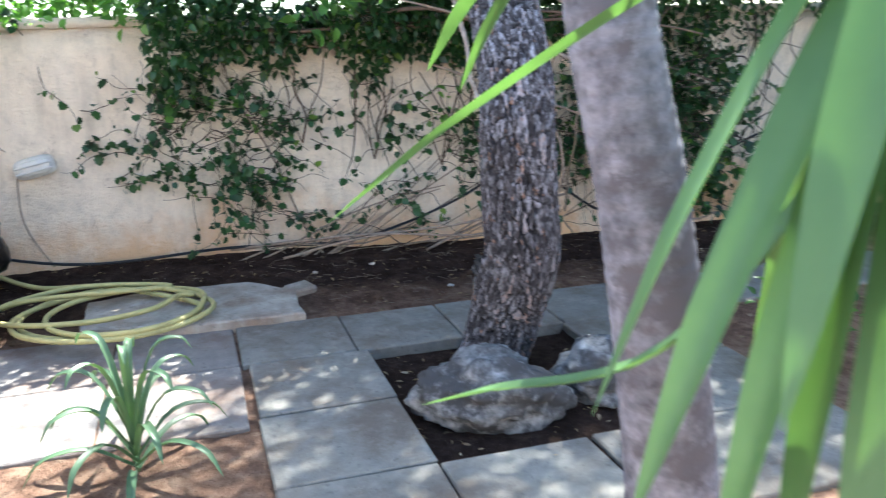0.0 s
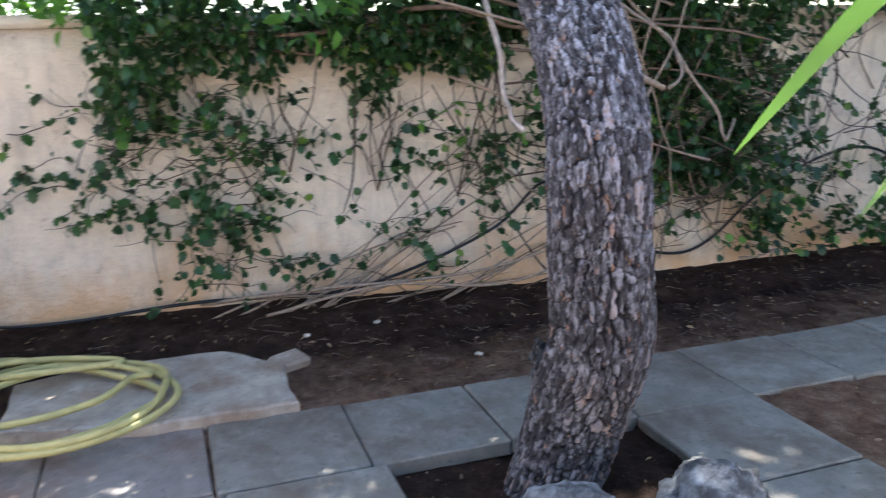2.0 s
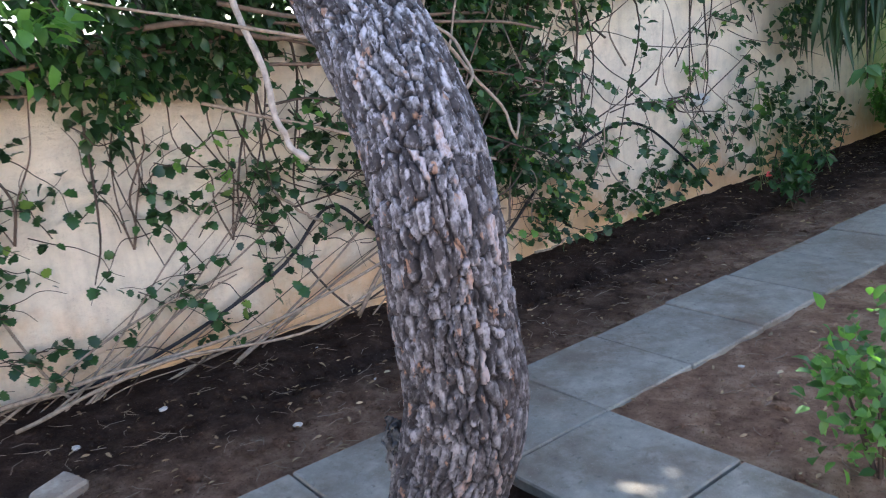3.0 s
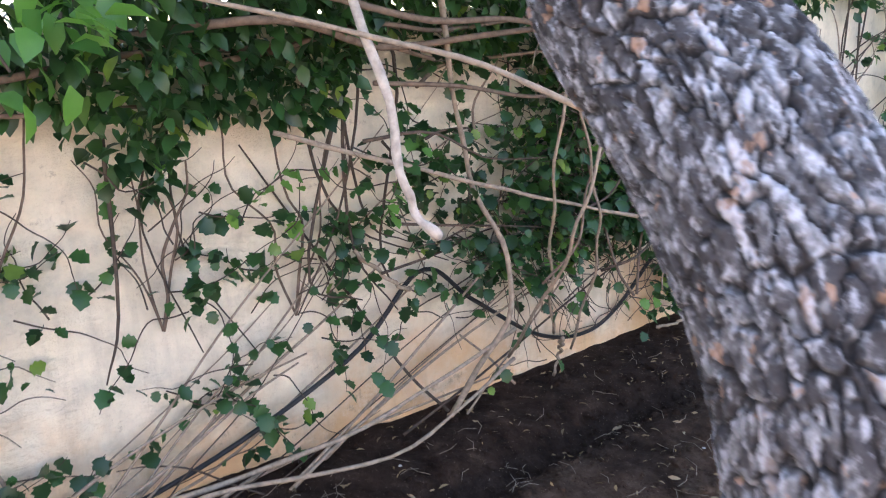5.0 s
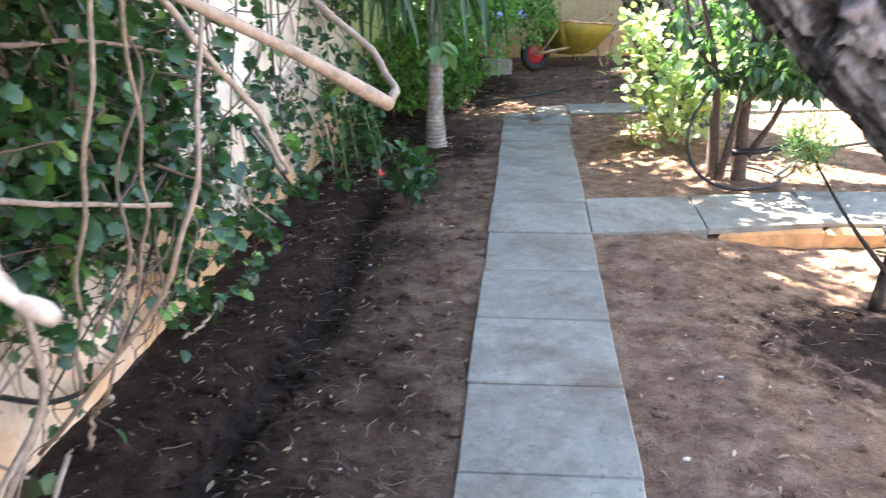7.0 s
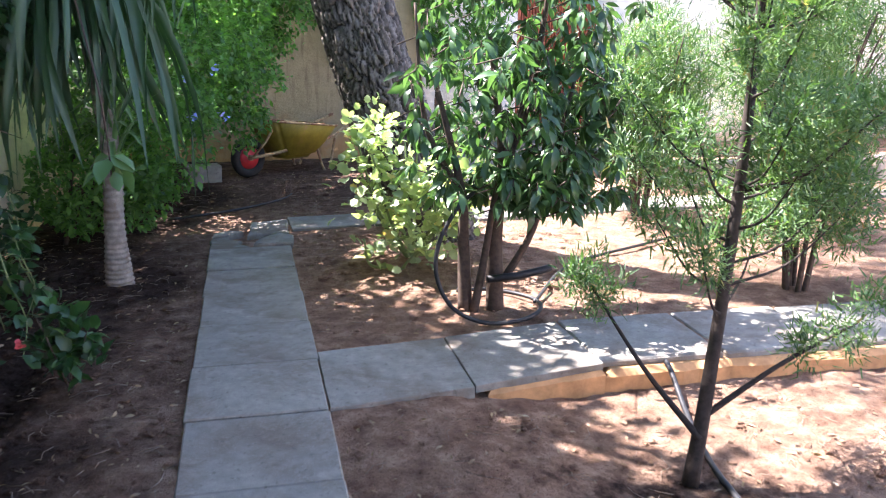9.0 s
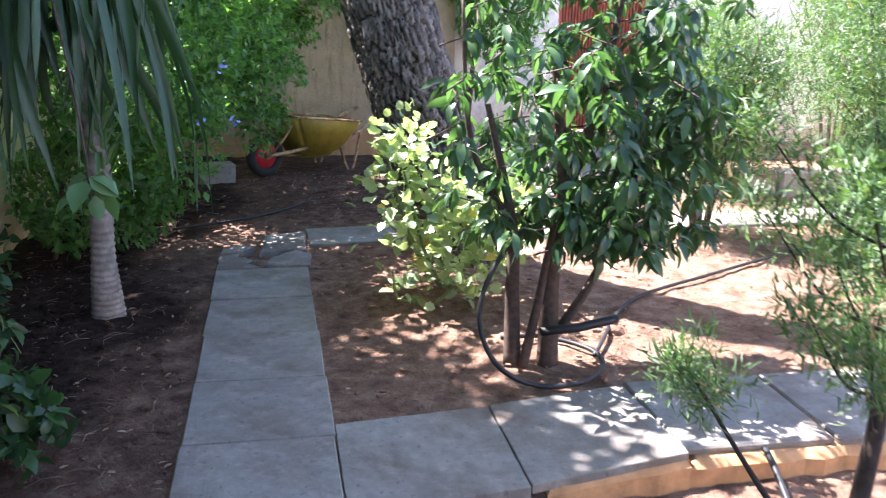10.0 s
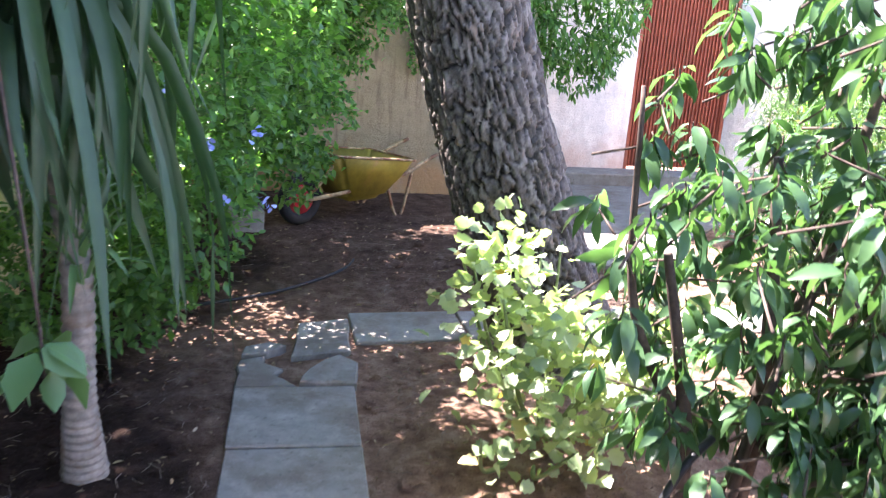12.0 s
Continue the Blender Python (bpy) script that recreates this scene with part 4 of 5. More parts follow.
for k in range(70):
    y = gv.uniform(-2.7, 0.9)
    x = WX + gv.uniform(0.05, 0.42)
    z = gv.uniform(0.45, 1.5)
    a = gv.uniform(-0.9, 0.9) if k % 3 else gv.uniform(1.1, 2.0)
    ln = gv.uniform(0.3, 0.9)
    way = np.array([gv.normal(0, 0.15), math.cos(a), math.sin(a) * 0.75])
    pts = [np.array([x, y, z]) + way * ln * q + gv.normal(0, 0.03, 3) for q in (-0.5, -0.2, 0.15, 0.5)]
    pts = [(max(p[0], WX + 0.02), p[1], max(p[2], 0.06)) for p in pts]
    (L1 if k % 3 == 0 else L2).append((spline(pts, 12), np.linspace(gv.uniform(0.003, 0.007), 0.002, 12)))
tubes("stem", L1, M_STEM_PALE, 6, vine, "pale bare stems")["kind"] = "stuff"
tubes("stem", L2, M_STEM_DARK, 6, vine)["kind"] = "stuff"
# the thick cut branches that hang free of the wall
for pts, r0, r1 in (
        ([(-1.1, -3.4, 2.3), (-0.85, -3.27, 1.85), (-0.735, -3.19, 1.45), (-0.70, -3.15, 1.15), (-0.70, -3.12, 1.04), (-0.67, -3.07, 0.965)], 0.014, 0.011),
        ([(-1.25, -4.2, 1.75), (-1.0, -3.75, 1.64), (-0.75, -3.3, 1.5), (-0.55, -2.97, 1.38), (-0.30, -2.6, 1.15)], 0.004, 0.009),
        ([(-0.95, -2.9, 1.75), (-0.75, -2.62, 1.55), (-0.5, -2.45, 1.35), (-0.33, -2.5, 1.2), (-0.30, -2.58, 1.15)], 0.008, 0.006),
        ([(-1.2, -2.4, 1.7), (-0.9, -2.2, 1.35), (-0.72, -2.02, 1.0), (-0.68, -1.99, 0.86), (-0.8, -1.85, 0.95)], 0.010, 0.005),
        ([(-1.3, -2.3, 0.2), (-0.85, -2.45, 0.7), (-0.72, -2.45, 1.0), (-0.75, -2.25, 1.35), (-0.8, -2.1, 1.7)], 0.0065, 0.005),
        ([(-1.35, -1.9, 0.1), (-1.1, -2.0, 0.6), (-0.95, -2.2, 1.0), (-0.8, -2.5, 1.5)], 0.006, 0.004),
        ([(-1.3, -4.6, 1.55), (-1.1, -3.9, 1.66), (-0.9, -3.2, 1.62), (-0.95, -2.5, 1.6), (-1.15, -1.9, 1.5)], 0.009, 0.006),
        ([(-1.3, -3.2, 1.2), (-1.2, -2.6, 0.98), (-1.15, -2.2, 0.84), (-1.1, -1.77, 0.70)], 0.009, 0.006),
        ([(-1.35, -2.0, 0.2), (-1.2, -2.15, 0.6), (-1.0, -2.3, 1.1), (-0.95, -2.2, 1.6)], 0.007, 0.005),
        ([(-1.3, -2.6, 0.05), (-1.2, -2.35, 0.5), (-1.25, -2.5, 1.0), (-1.1, -2.7, 1.6)], 0.012, 0.008),
        ([(-1.4, -2.9, 0.75), (-1.38, -2.75, 0.6), (-1.395, -2.68, 0.555)], 0.008, 0.007),
        ([(-1.45, -4.5, 0.12), (-1.3, -3.9, 0.17), (-1.2, -3.1, 0.2), (-1.25, -2.3, 0.33)], 0.011, 0.006),
        ([(-1.25, -4.2, 0.08), (-1.2, -3.6, 0.18), (-1.05, -3.0, 0.16), (-1.15, -2.4, 0.27)], 0.009, 0.005),
        ([(-1.2, -2.1, 0.25), (-1.33, -1.98, 0.12), (-1.36, -1.99, 0.0)], 0.009, 0.005),
        ([(-1.33, -1.35, 0.05), (-1.29, -1.25, 0.055), (-1.27, -1.14, 0.09)], 0.008, 0.005)):
    c = spline(pts, 24)
    c = c + np.stack([0.006 * np.sin(np.arange(24) * 1.3), 0.006 * np.cos(np.arange(24) * 1.1), np.zeros(24)], 1)
    rad = np.linspace(r0, r1, 24) * (1 + 0.10 * np.sin(np.arange(24) * 2.1 + len(pts))) * np.where(np.arange(24) > 20, 1.35, 1.0)
    tubes("branch", [(c, rad)], M_BRANCH if r0 > 0.0135 else M_STEM_PALE, 10, vine, "thick bare cut branch")

# old woody runners lying along the wall's top, under the leaves
for k, (ya, yb, za, zb, xa, r0) in enumerate(((-3.7, -1.7, 1.50, 1.42, -1.12, 0.016), (-3.5, -2.0, 1.42, 1.50, -1.22, 0.012), (-3.2, -1.5, 1.56, 1.36, -1.0, 0.013), (-4.3, -2.6, 1.46, 1.40, -1.28, 0.014), (-2.9, -1.3, 1.38, 1.05, -1.18, 0.010), (-2.7, -1.6, 1.30, 1.46, -1.3, 0.009), (-4.6, -3.4, 1.38, 1.30, -1.36, 0.010), (-2.3, -1.7, 0.55, 1.45, -1.1, 0.007), (-1.65, -2.05, 0.25, 1.4, -1.25, 0.008), (-1.6, -1.15, 0.3, 1.35, -1.25, 0.008))):
    f = np.linspace(0, 1, 6)
    pts = np.stack([xa + gv.normal(0, 0.035, 6), ya + (yb - ya) * f + gv.normal(0, 0.02, 6), za + (zb - za) * f + gv.normal(0, 0.025, 6)], 1)
    tubes("runner", [(spline(pts, 26), np.linspace(r0 * 0.8, r0 * 0.5, 26))], M_RUNNER, 8, vine, "brown woody runner")
# stems spreading like a fan from one root on the plaster
for yr, zr, n in ((-3.55, 0.62, 4), (-4.0, 0.75, 3), (-3.1, 0.55, 3), (-4.75, 1.0, 3)):
    for k in range(n):
        a = math.pi / 2 + (k - (n - 1) / 2) * 0.2 + gv.normal(0, 0.06)
        ln = gv.uniform(0.5, 0.9)
        q = np.linspace(0, 1, 6)
        pts = np.stack([WX + 0.03 + 0.02 * q, yr + ln * q * math.cos(a) + gv.normal(0, 0.022, 6) * (q > 0), zr + ln * q * math.sin(a) + gv.normal(0, 0.012, 6) * (q > 0)], 1)
        r0 = gv.uniform(0.003, 0.007)
        tubes("stem", [(spline(pts, 20), np.linspace(r0, r0 * 0.5, 20))], M_RUNNER, 6, vine)

# ---- cables, lamps, hose ----
cable = root("cable", (0, 0, 0), "black cable sagging along the wall's foot", "cable")
tubes("run", [(spline([(-1.44, -6.3, 0.35), (-1.42, -5.4, 0.13), (-1.42, -4.5, 0.14), (-1.42, -3.7, 0.12), (-1.42, -2.95, 0.35), (-1.43, -2.6, 0.6), (-1.44, -2.35, 0.42), (-1.44, -2.0, 0.17), (-1.45, -1.7, 0.09), (-1.46, -1.45, 0.16), (-1.46, -1.1, 0.42), (-1.46, -0.6, 0.62), (-1.45, -0.2, 0.62), (-1.44, 0.2, 0.35), (-1.4, 0.5, 0.06)], 120), 0.009)], M_PIPE, 8, cable)


def wall_lamp(y, z, tilt, label):
    lamp = root("wall_lamp", (WX, y, z), label, "wall lamp", "bulkhead lamps")
    lamp.rotation_euler = (radians(tilt), 0, 0)
    def dome(name, sx, sy, sz, x0, mat, ribs=0):
        bm = bmesh.new()
        bmesh.ops.create_uvsphere(bm, u_segments=28, v_segments=14, radius=1)
        for v in bm.verts:
            d = v.co.copy()
            e = 0.55
            v.co = Vector((abs(d.x) ** e * math.copysign(1, d.x) * sx, abs(d.y) ** e * math.copysign(1, d.y) * sy, abs(d.z) ** e * math.copysign(1, d.z) * sz))
            if ribs and v.co.x > 0:
                v.co.x += 0.004 * math.sin(v.co.y * ribs)
            v.co.x += x0
        part(name, bm, mat, lamp, smooth=True)
    dome("housing", 0.04, 0.112, 0.06, 0.035, M_LAMP)
    dome("diffuser", 0.035, 0.095, 0.044, 0.062, M_GLASS, 240)
    me = box_mesh("guard", 0.012, 0.2, 0.012, M_LAMP, 0.003)
    for k in (-1, 1):
        piece("guard_bar", me, lamp, m=Matrix.Translation((0.095, 0, k * 0.018 + 0.006)))
    return lamp


wall_lamp(-5.53, 0.71, 12, "oval white bulkhead lamp on the plaster wall")
wall_lamp(0.49, 0.68, 0, "small oval bulkhead lamp among wall leaves").scale = (0.7, 0.7, 0.7)
cond = root("conduit", (0, 0, 0), "thin pale conduit running down from the lamp", "conduit")
tubes("tube", [(spline([(WX + 0.02, -5.63, 0.70), (WX + 0.02, -5.64, 0.45), (WX + 0.03, -5.6, 0.3), (WX + 0.05, -5.5, 0.12)], 20), 0.004)], M_STEM_PALE, 8, cond)

hose = root("garden_hose", (0, 0, 0), "coiled pale yellow garden hose on the paving", "hose")
hp = [(-1.32, -5.95, 0.30), (-1.28, -5.8, 0.16), (-1.15, -5.55, 0.08), (-1.0, -5.2, 0.085)]
loops = [(-0.58, -5.13, 0.42, 0.42), (-0.50, -5.10, 0.42, 0.47), (-0.46, -5.05, 0.37, 0.36), (-0.62, -5.24, 0.33, 0.44)]
gh = np.random.default_rng(9)
a = math.radians(120)
for k, (cx_, cy_, rx_, ry_) in enumerate(loops):
    for q in range(10):
        a -= 2 * math.pi / 10
        x, y = cx_ + rx_ * math.cos(a), cy_ + ry_ * math.sin(a)
        hp.append((x, y, 0.062 + 0.014 * k + gh.uniform(0, 0.008)))
hp += [(-0.75, -5.5, 0.12), (-0.8, -5.75, 0.05)]
tubes("tube", [(spline(hp, 420), 0.0135)], M_HOSE, 10, hose)

tubes("coupling", [([(-0.775, -5.66, 0.09), (-0.79, -5.72, 0.063), (-0.80, -5.77, 0.045)], 0.018)], M_PIPE, 10, hose, "black plastic hose coupling")

bag = root("rubbish_bag", (-1.2, -5.95, 0.05), "crumpled black plastic bag against the wall", "bag")
bm = bmesh.new()
bmesh.ops.create_icosphere(bm, subdivisions=5, radius=1)
for v in bm.verts:
    d = v.co.copy()
    k = 1 + 0.22 * noise.noise(d * 2.2) + 0.10 * abs(noise.noise(d * 5.5)) + 0.04 * noise.noise(d * 14)
    v.co = Vector((d.x * 0.2 * k, d.y * 0.24 * k, 0.30 + d.z * 0.33 * k))
    v.co.z = max(v.co.z, -0.02)
part("body", bm, M_BLACK, bag, smooth=True)

# ---- rocks and pebbles ----


def rock(at, size, seed, turn, label):
    bm = bmesh.new()
    bmesh.ops.create_icosphere(bm, subdivisions=5, radius=1)
    off = Vector((seed * 3.1, seed * 1.7, 0))
    for v in bm.verts:
        d = v.co.copy()
        k = 1 + 0.28 * noise.noise(d * 1.3 + off) + 0.16 * noise.noise(d * 3.1 + off) + 0.09 * noise.noise(d * 8 + off) + 0.04 * noise.noise(d * 22 + off)
        v.co = Vector((d.x * size[0] * k, d.y * size[1] * k, d.z * size[2] * k))
    ob = part("rock", bm, M_ROCK, smooth=True)
    ob.matrix_basis = pose(*at, 0, 0, turn)
    return tagged(ob, label, "rock", "rocks in the tree bed")


rock((1.02, -3.69, 0.05), (0.18, 0.27, 0.15), 2, -28, "large weathered grey limestone rock in the tree bed")
rock((0.95, -3.2, 0.03), (0.16, 0.18, 0.13), 5, 20, "smaller rounded grey rock in the tree bed")
gp = np.random.default_rng(31)
peb = [(-1.01, -4.04), (-0.57, -3.34), (-1.08, -3.68), (-0.9, -2.4), (-0.6, -2.0), (-0.5, -1.2), (-0.8, -0.4), (0.6, -1.4), (0.9, -1.0), (-1.2, -2.9), (-0.7, -2.9), (0.4, -1.9)]
PEB = []
for k in range(3):
    bm = bmesh.new()
    bmesh.ops.create_icosphere(bm, subdivisions=2, radius=1)
    for v in bm.verts:
        v.co *= 1 + 0.3 * noise.noise(v.co * 1.5 + Vector((k * 5, 0, 0)))
    me = bpy.data.meshes.new("pebble")
    bm.to_mesh(me)
    bm.free()
    me.materials.append(M_PEBBLE)
    PEB.append(me)
for k, (x, y) in enumerate(peb):
    s = 0.018 if k < 3 else gp.uniform(0.007, 0.012)
    ob = piece("pebble", PEB[k % 3], m=pose(x, y, float(height(x, y)) + s * 0.3, 0, 0, k * 50) @ Matrix.Diagonal((s, s * 0.8, s * 0.5, 1)))
    tagged(ob, "small pale pebble lying on dark soil", "pebble", "pebbles")

# ---- wheelbarrow ----
barrow = root("wheelbarrow", (0.01, 5.12, 0.035), "old yellow wheelbarrow with a red-rimmed wheel", "wheelbarrow")
barrow.rotation_euler = (0, 0, radians(38))
barrow.scale = (0.95, 0.95, 0.95)
HUB = 0.2
c = [(math.cos(a) * 0.155, 0, HUB + math.sin(a) * 0.155) for a in np.linspace(0, 2 * np.pi, 40, endpoint=False)]
v, f = tube(np.array(c), 0.045, 10, 0, True)
wheel = piece("wheel", mesh_of("tyre", v, f, M_TYRE), barrow, "black tyre")
bm = bmesh.new()
bmesh.ops.create_cone(bm, cap_ends=True, segments=32, radius1=0.125, radius2=0.125, depth=0.05, matrix=pose(0, 0, HUB, 90))
bmesh.ops.bevel(bm, geom=[e for e in bm.edges if e.is_boundary is False and len(e.link_faces) == 2 and abs(e.calc_face_angle(0)) > 1], offset=0.012, segments=2, affect="EDGES")
part("rim", bm, M_RED, wheel, "red pressed steel rim", True)
bm = bmesh.new()
bmesh.ops.create_cone(bm, cap_ends=True, segments=16, radius1=0.03, radius2=0.03, depth=0.12, matrix=pose(0, 0, HUB, 90))
part("hub", bm, M_RUST, wheel)
bm = bmesh.new()
bot = [(0.36, -0.16), (0.36, 0.16), (0.72, 0.19), (0.72, -0.19)]
top = [(0.15, -0.27), (0.15, 0.27), (0.98, 0.30), (0.98, -0.30)]
rings = []
for pts, zz in ((bot, (0.15, 0.15, 0.15, 0.15)), ([((b[0] * 0.45 + t[0] * 0.55), (b[1] * 0.45 + t[1] * 0.55)) for b, t in zip(bot, top)], (0.37, 0.37, 0.30, 0.30)), (top, (0.56, 0.56, 0.46, 0.46))):
    rings.append([bm.verts.new((x, y, z)) for (x, y), z in zip(pts, zz)])
bm.faces.new(rings[0])
for a_, b_ in zip(rings, rings[1:]):
    for q in range(4):
        bm.faces.new((a_[q], a_[(q + 1) % 4], b_[(q + 1) % 4], b_[q]))
bmesh.ops.recalc_face_normals(bm, faces=bm.faces[:])
bmesh.ops.bevel(bm, geom=[e for e in bm.edges if len(e.link_faces) == 2 and e.calc_face_angle(0) > 0.5], offset=0.05, segments=3, affect="EDGES")
bmesh.ops.solidify(bm, geom=bm.faces[:], thickness=0.006)
tray = part("tray", bm, M_YELLOW, barrow, "dented yellow steel tray", True)
rim_pts = [(0.15, -0.27, 0.56), (0.15, 0.27, 0.56), (0.98, 0.30, 0.46), (0.98, -0.30, 0.46)]
rr = []
for q in range(4):
    a_, b_ = np.array(rim_pts[q]), np.array(rim_pts[(q + 1) % 4])
    rr += [a_ + (b_ - a_) * f_ for f_ in (0.06, 0.35, 0.65, 0.94)]
v, f = tube(np.array(rr), 0.011, 8, 0, True)
piece("rolled_rim", mesh_of("rolled_rim", v, f, M_RUST), tray)
for s in (-1, 1):
    tubes("handle", [(spline([(-0.02, s * 0.06, HUB), (0.3, s * 0.15, 0.24), (0.85, s * 0.22, 0.33), (1.15, s * 0.25, 0.45), (1.42, s * 0.27, 0.52)], 24), 0.017)], M_RUST, 8, barrow, "rusty tube handle")
    tubes("leg", [(spline([(0.72, s * 0.2, 0.29), (0.80, s * 0.23, 0.02), (0.88, s * 0.23, 0.02), (0.98, s * 0.23, 0.36)], 20), 0.013)], M_RUST, 8, barrow)
    tubes("strut", [([(0.0, s * 0.07, HUB), (0.14, s * 0.12, 0.36), (0.2, s * 0.15, 0.47)], 0.012)], M_RUST, 6, barrow)
blk = tagged(piece("concrete_block", box_mesh("concrete_block", 0.3, 0.2, 0.17, M_SLAB, 0.01, 0.006, 3), m=pose(-0.40, 4.95, 0.19, 0, 0, 12)), "grey concrete block under the hedge", "block")

# ---- hedge with blue flowers ----
hedge = root("plumbago_hedge", (0, 0, 0), "dense green flowering hedge spilling from the wall", "hedge")
g = np.random.default_rng(41)
P = []
for c, r, n in (((-0.66, 2.95, 1.2), (0.62, 0.55, 0.95), 9000), ((-0.55, 3.9, 1.55), (0.82, 0.8, 1.0), 9500), ((-0.95, 3.0, 0.42), (0.45, 0.55, 0.42), 3600), ((-0.4, 4.9, 1.95), (0.85, 0.9, 0.8), 7500), ((-0.3, 3.3, 2.0), (0.62, 0.8, 0.6), 5500), ((0.25, 5.4, 2.4), (0.8, 0.6, 0.55), 4000), ((0.05, 4.5, 2.1), (0.6, 0.7, 0.7), 5000), ((-0.3, 4.3, 1.2), (0.45, 0.6, 0.6), 2600), ((-1.0, 4.3, 0.5), (0.45, 0.7, 0.5), 2400), ((-0.02, 4.15, 1.0), (0.30, 0.45, 0.52), 2800), ((0.4, 5.1, 2.2), (0.6, 0.7, 0.55), 4000), ((0.32, 5.0, 1.75), (0.38, 0.5, 0.45), 3000), ((0.12, 4.75, 1.25), (0.3, 0.5, 0.42), 2200), ((0.78, 5.4, 2.1), (0.4, 0.45, 0.5), 2600), ((1.02, 6.05, 1.35), (0.14, 0.06, 0.24), 260), ((0.78, 6.05, 1.62), (0.2, 0.06, 0.2), 320)):
    d = g.normal(0, 1, (n, 3))
    d /= np.linalg.norm(d, axis=1)[:, None]
    P.append(np.array(c) + d * np.array(r) * (g.random((n, 1)) ** 0.22))
P = np.vstack(P)
P += np.array([np.array(noise.noise_vector(Vector(p * 2.1))) * 0.16 for p in P])
lump = np.array([noise.noise(Vector(p * 4.2)) for p in P])
P = P[(lump > -0.2) & (P[:, 2] > 0.08) & (P[:, 0] > WX + 0.02) & (P[:, 1] < 6.15)]
leaves("foliage", P, np.tile([0.35, -0.55, -0.35], (len(P), 1)), 0.055 * g.uniform(0.6, 1.25, len(P)), SMALL, M_HEDGE, hedge, spread=0.7, seed=42)
# paler leaves strewn over the hedge, painting sun highlights on it
n = 4600
pick = P[g.integers(0, len(P), n)] + g.normal(0, 0.03, (n, 3)) + np.array([0.03, -0.05, 0.03])
leaves("sunlit_foliage", pick, np.tile([0.3, -0.5, 0.1], (n, 1)), 0.06 * g.uniform(0.6, 1.1, n), SMALL, M_IVY_PALE, hedge, spread=0.7, seed=43)
tubes("stem", [(spline([(-1.2 + 0.1 * k, 2.9 + 0.45 * k, -0.02), (-1.1 + 0.05 * k, 3.0 + 0.4 * k, 0.6), (-0.9, 3.1 + 0.4 * k, 1.4)], 10), np.linspace(0.015, 0.006, 10)) for k in range(5)], M_STEM_DARK, 6, hedge)
for k, (x, y, z) in enumerate(((-0.34, 2.39, 1.10), (-0.155, 2.32, 1.16), (-0.30, 2.45, 0.86), (-0.12, 2.40, 0.87), (-0.45, 2.35, 1.3))):
    p = np.array([x, y - 0.05, z]) + g.normal(0, 0.014, (9, 3))
    leaves("flower", p, np.tile([0.1, -1, 0.1], (9, 1)), 0.024, ROUND, M_FLOWER, hedge, "pale blue flower head", spread=0.8, seed=50 + k, kind="stuff")

# bush hanging over the corner by the house
over = root("overhanging_bush", (0, 0, 0), "dark green bush hanging beside the house wall", "bush")
g2 = np.random.default_rng(46)
d = g2.normal(0, 1, (9000, 3))
d /= np.linalg.norm(d, axis=1)[:, None]
P2 = np.array((2.35, 6.2, 2.1)) + d * np.array((0.62, 0.5, 1.15)) * g2.random((9000, 1)) ** 0.3
P2 = P2[np.array([noise.noise(Vector(p * 3.3)) for p in P2]) > -0.2]
leaves("foliage", P2, np.tile([0.1, -0.4, -0.7], (len(P2), 1)), 0.085 * g2.uniform(0.6, 1.2, len(P2)), LANCE, M_HEDGE, over, spread=0.6, seed=47)
tubes("stem", [(spline([(2.2, 6.9, -0.05), (2.25, 6.75, 1.2), (2.3, 6.4, 2.4)], 14), np.linspace(0.035, 0.012, 14))], M_STEM_DARK, 8, over)

# ---- dracaena with hanging leaves ----


def ringed(name, pts, radii, mat, parent, rows=90, seg=20, deep=0.03):
    c = spline(pts, rows)
    r = np.interp(np.linspace(0, 1, rows), np.linspace(0, 1, len(radii)), radii)
    ring = 1 + deep * np.sign(np.sin(np.arange(rows) * 1.5)) + 0.25 * deep * np.random.default_rng(3).normal(0, 1, rows)
    v, f = tube(c, r * ring, seg)
    return piece(name, mesh_of(name, v, f, mat), parent)


drac = root("dracaena", (0, 0, 0), "dracaena with pale ringed trunk and hanging strap leaves", "plant")
ringed("trunk", [(-0.725, 1.89, -0.05), (-0.725, 1.88, 0.3), (-0.71, 1.88, 0.78), (-0.76, 1.82, 1.4), (-0.82, 1.74, 2.2)], [0.08, 0.055, 0.05, 0.045, 0.04], M_PALM_TRUNK, drac, 200, 24, 0.045)
g = np.random.default_rng(61)
for k in range(165):
    a = g.uniform(0, 2 * math.pi)
    c = np.array([-0.82, 1.72, g.uniform(1.48, 2.25)])
    out = g.uniform(0.12, 0.60)
    d = np.array([math.cos(a), math.sin(a), 0])
    ln = g.uniform(0.45, 1.05)
    if k % 9 == 0:
        c[2], ln = g.uniform(1.2, 1.5), g.uniform(0.35, 0.5)
    p1 = c + d * out * 0.6 + np.array([0, 0, 0.08])
    p2 = c + d * out + np.array([0, 0, -ln * 0.45])
    p3 = c + d * (out * 1.04) + np.array([0, 0, -ln])
    for q in (p1, p2, p3):
        q[0] = max(q[0], WX + 0.03)
    p3[:2] += g.normal(0, 0.07, 2)
    strap("leaf", [c, p1, p2, p3], g.uniform(0.038, 0.062), M_DRACAENA, drac, 10, 0.35, g.uniform(-1.5, 1.5))
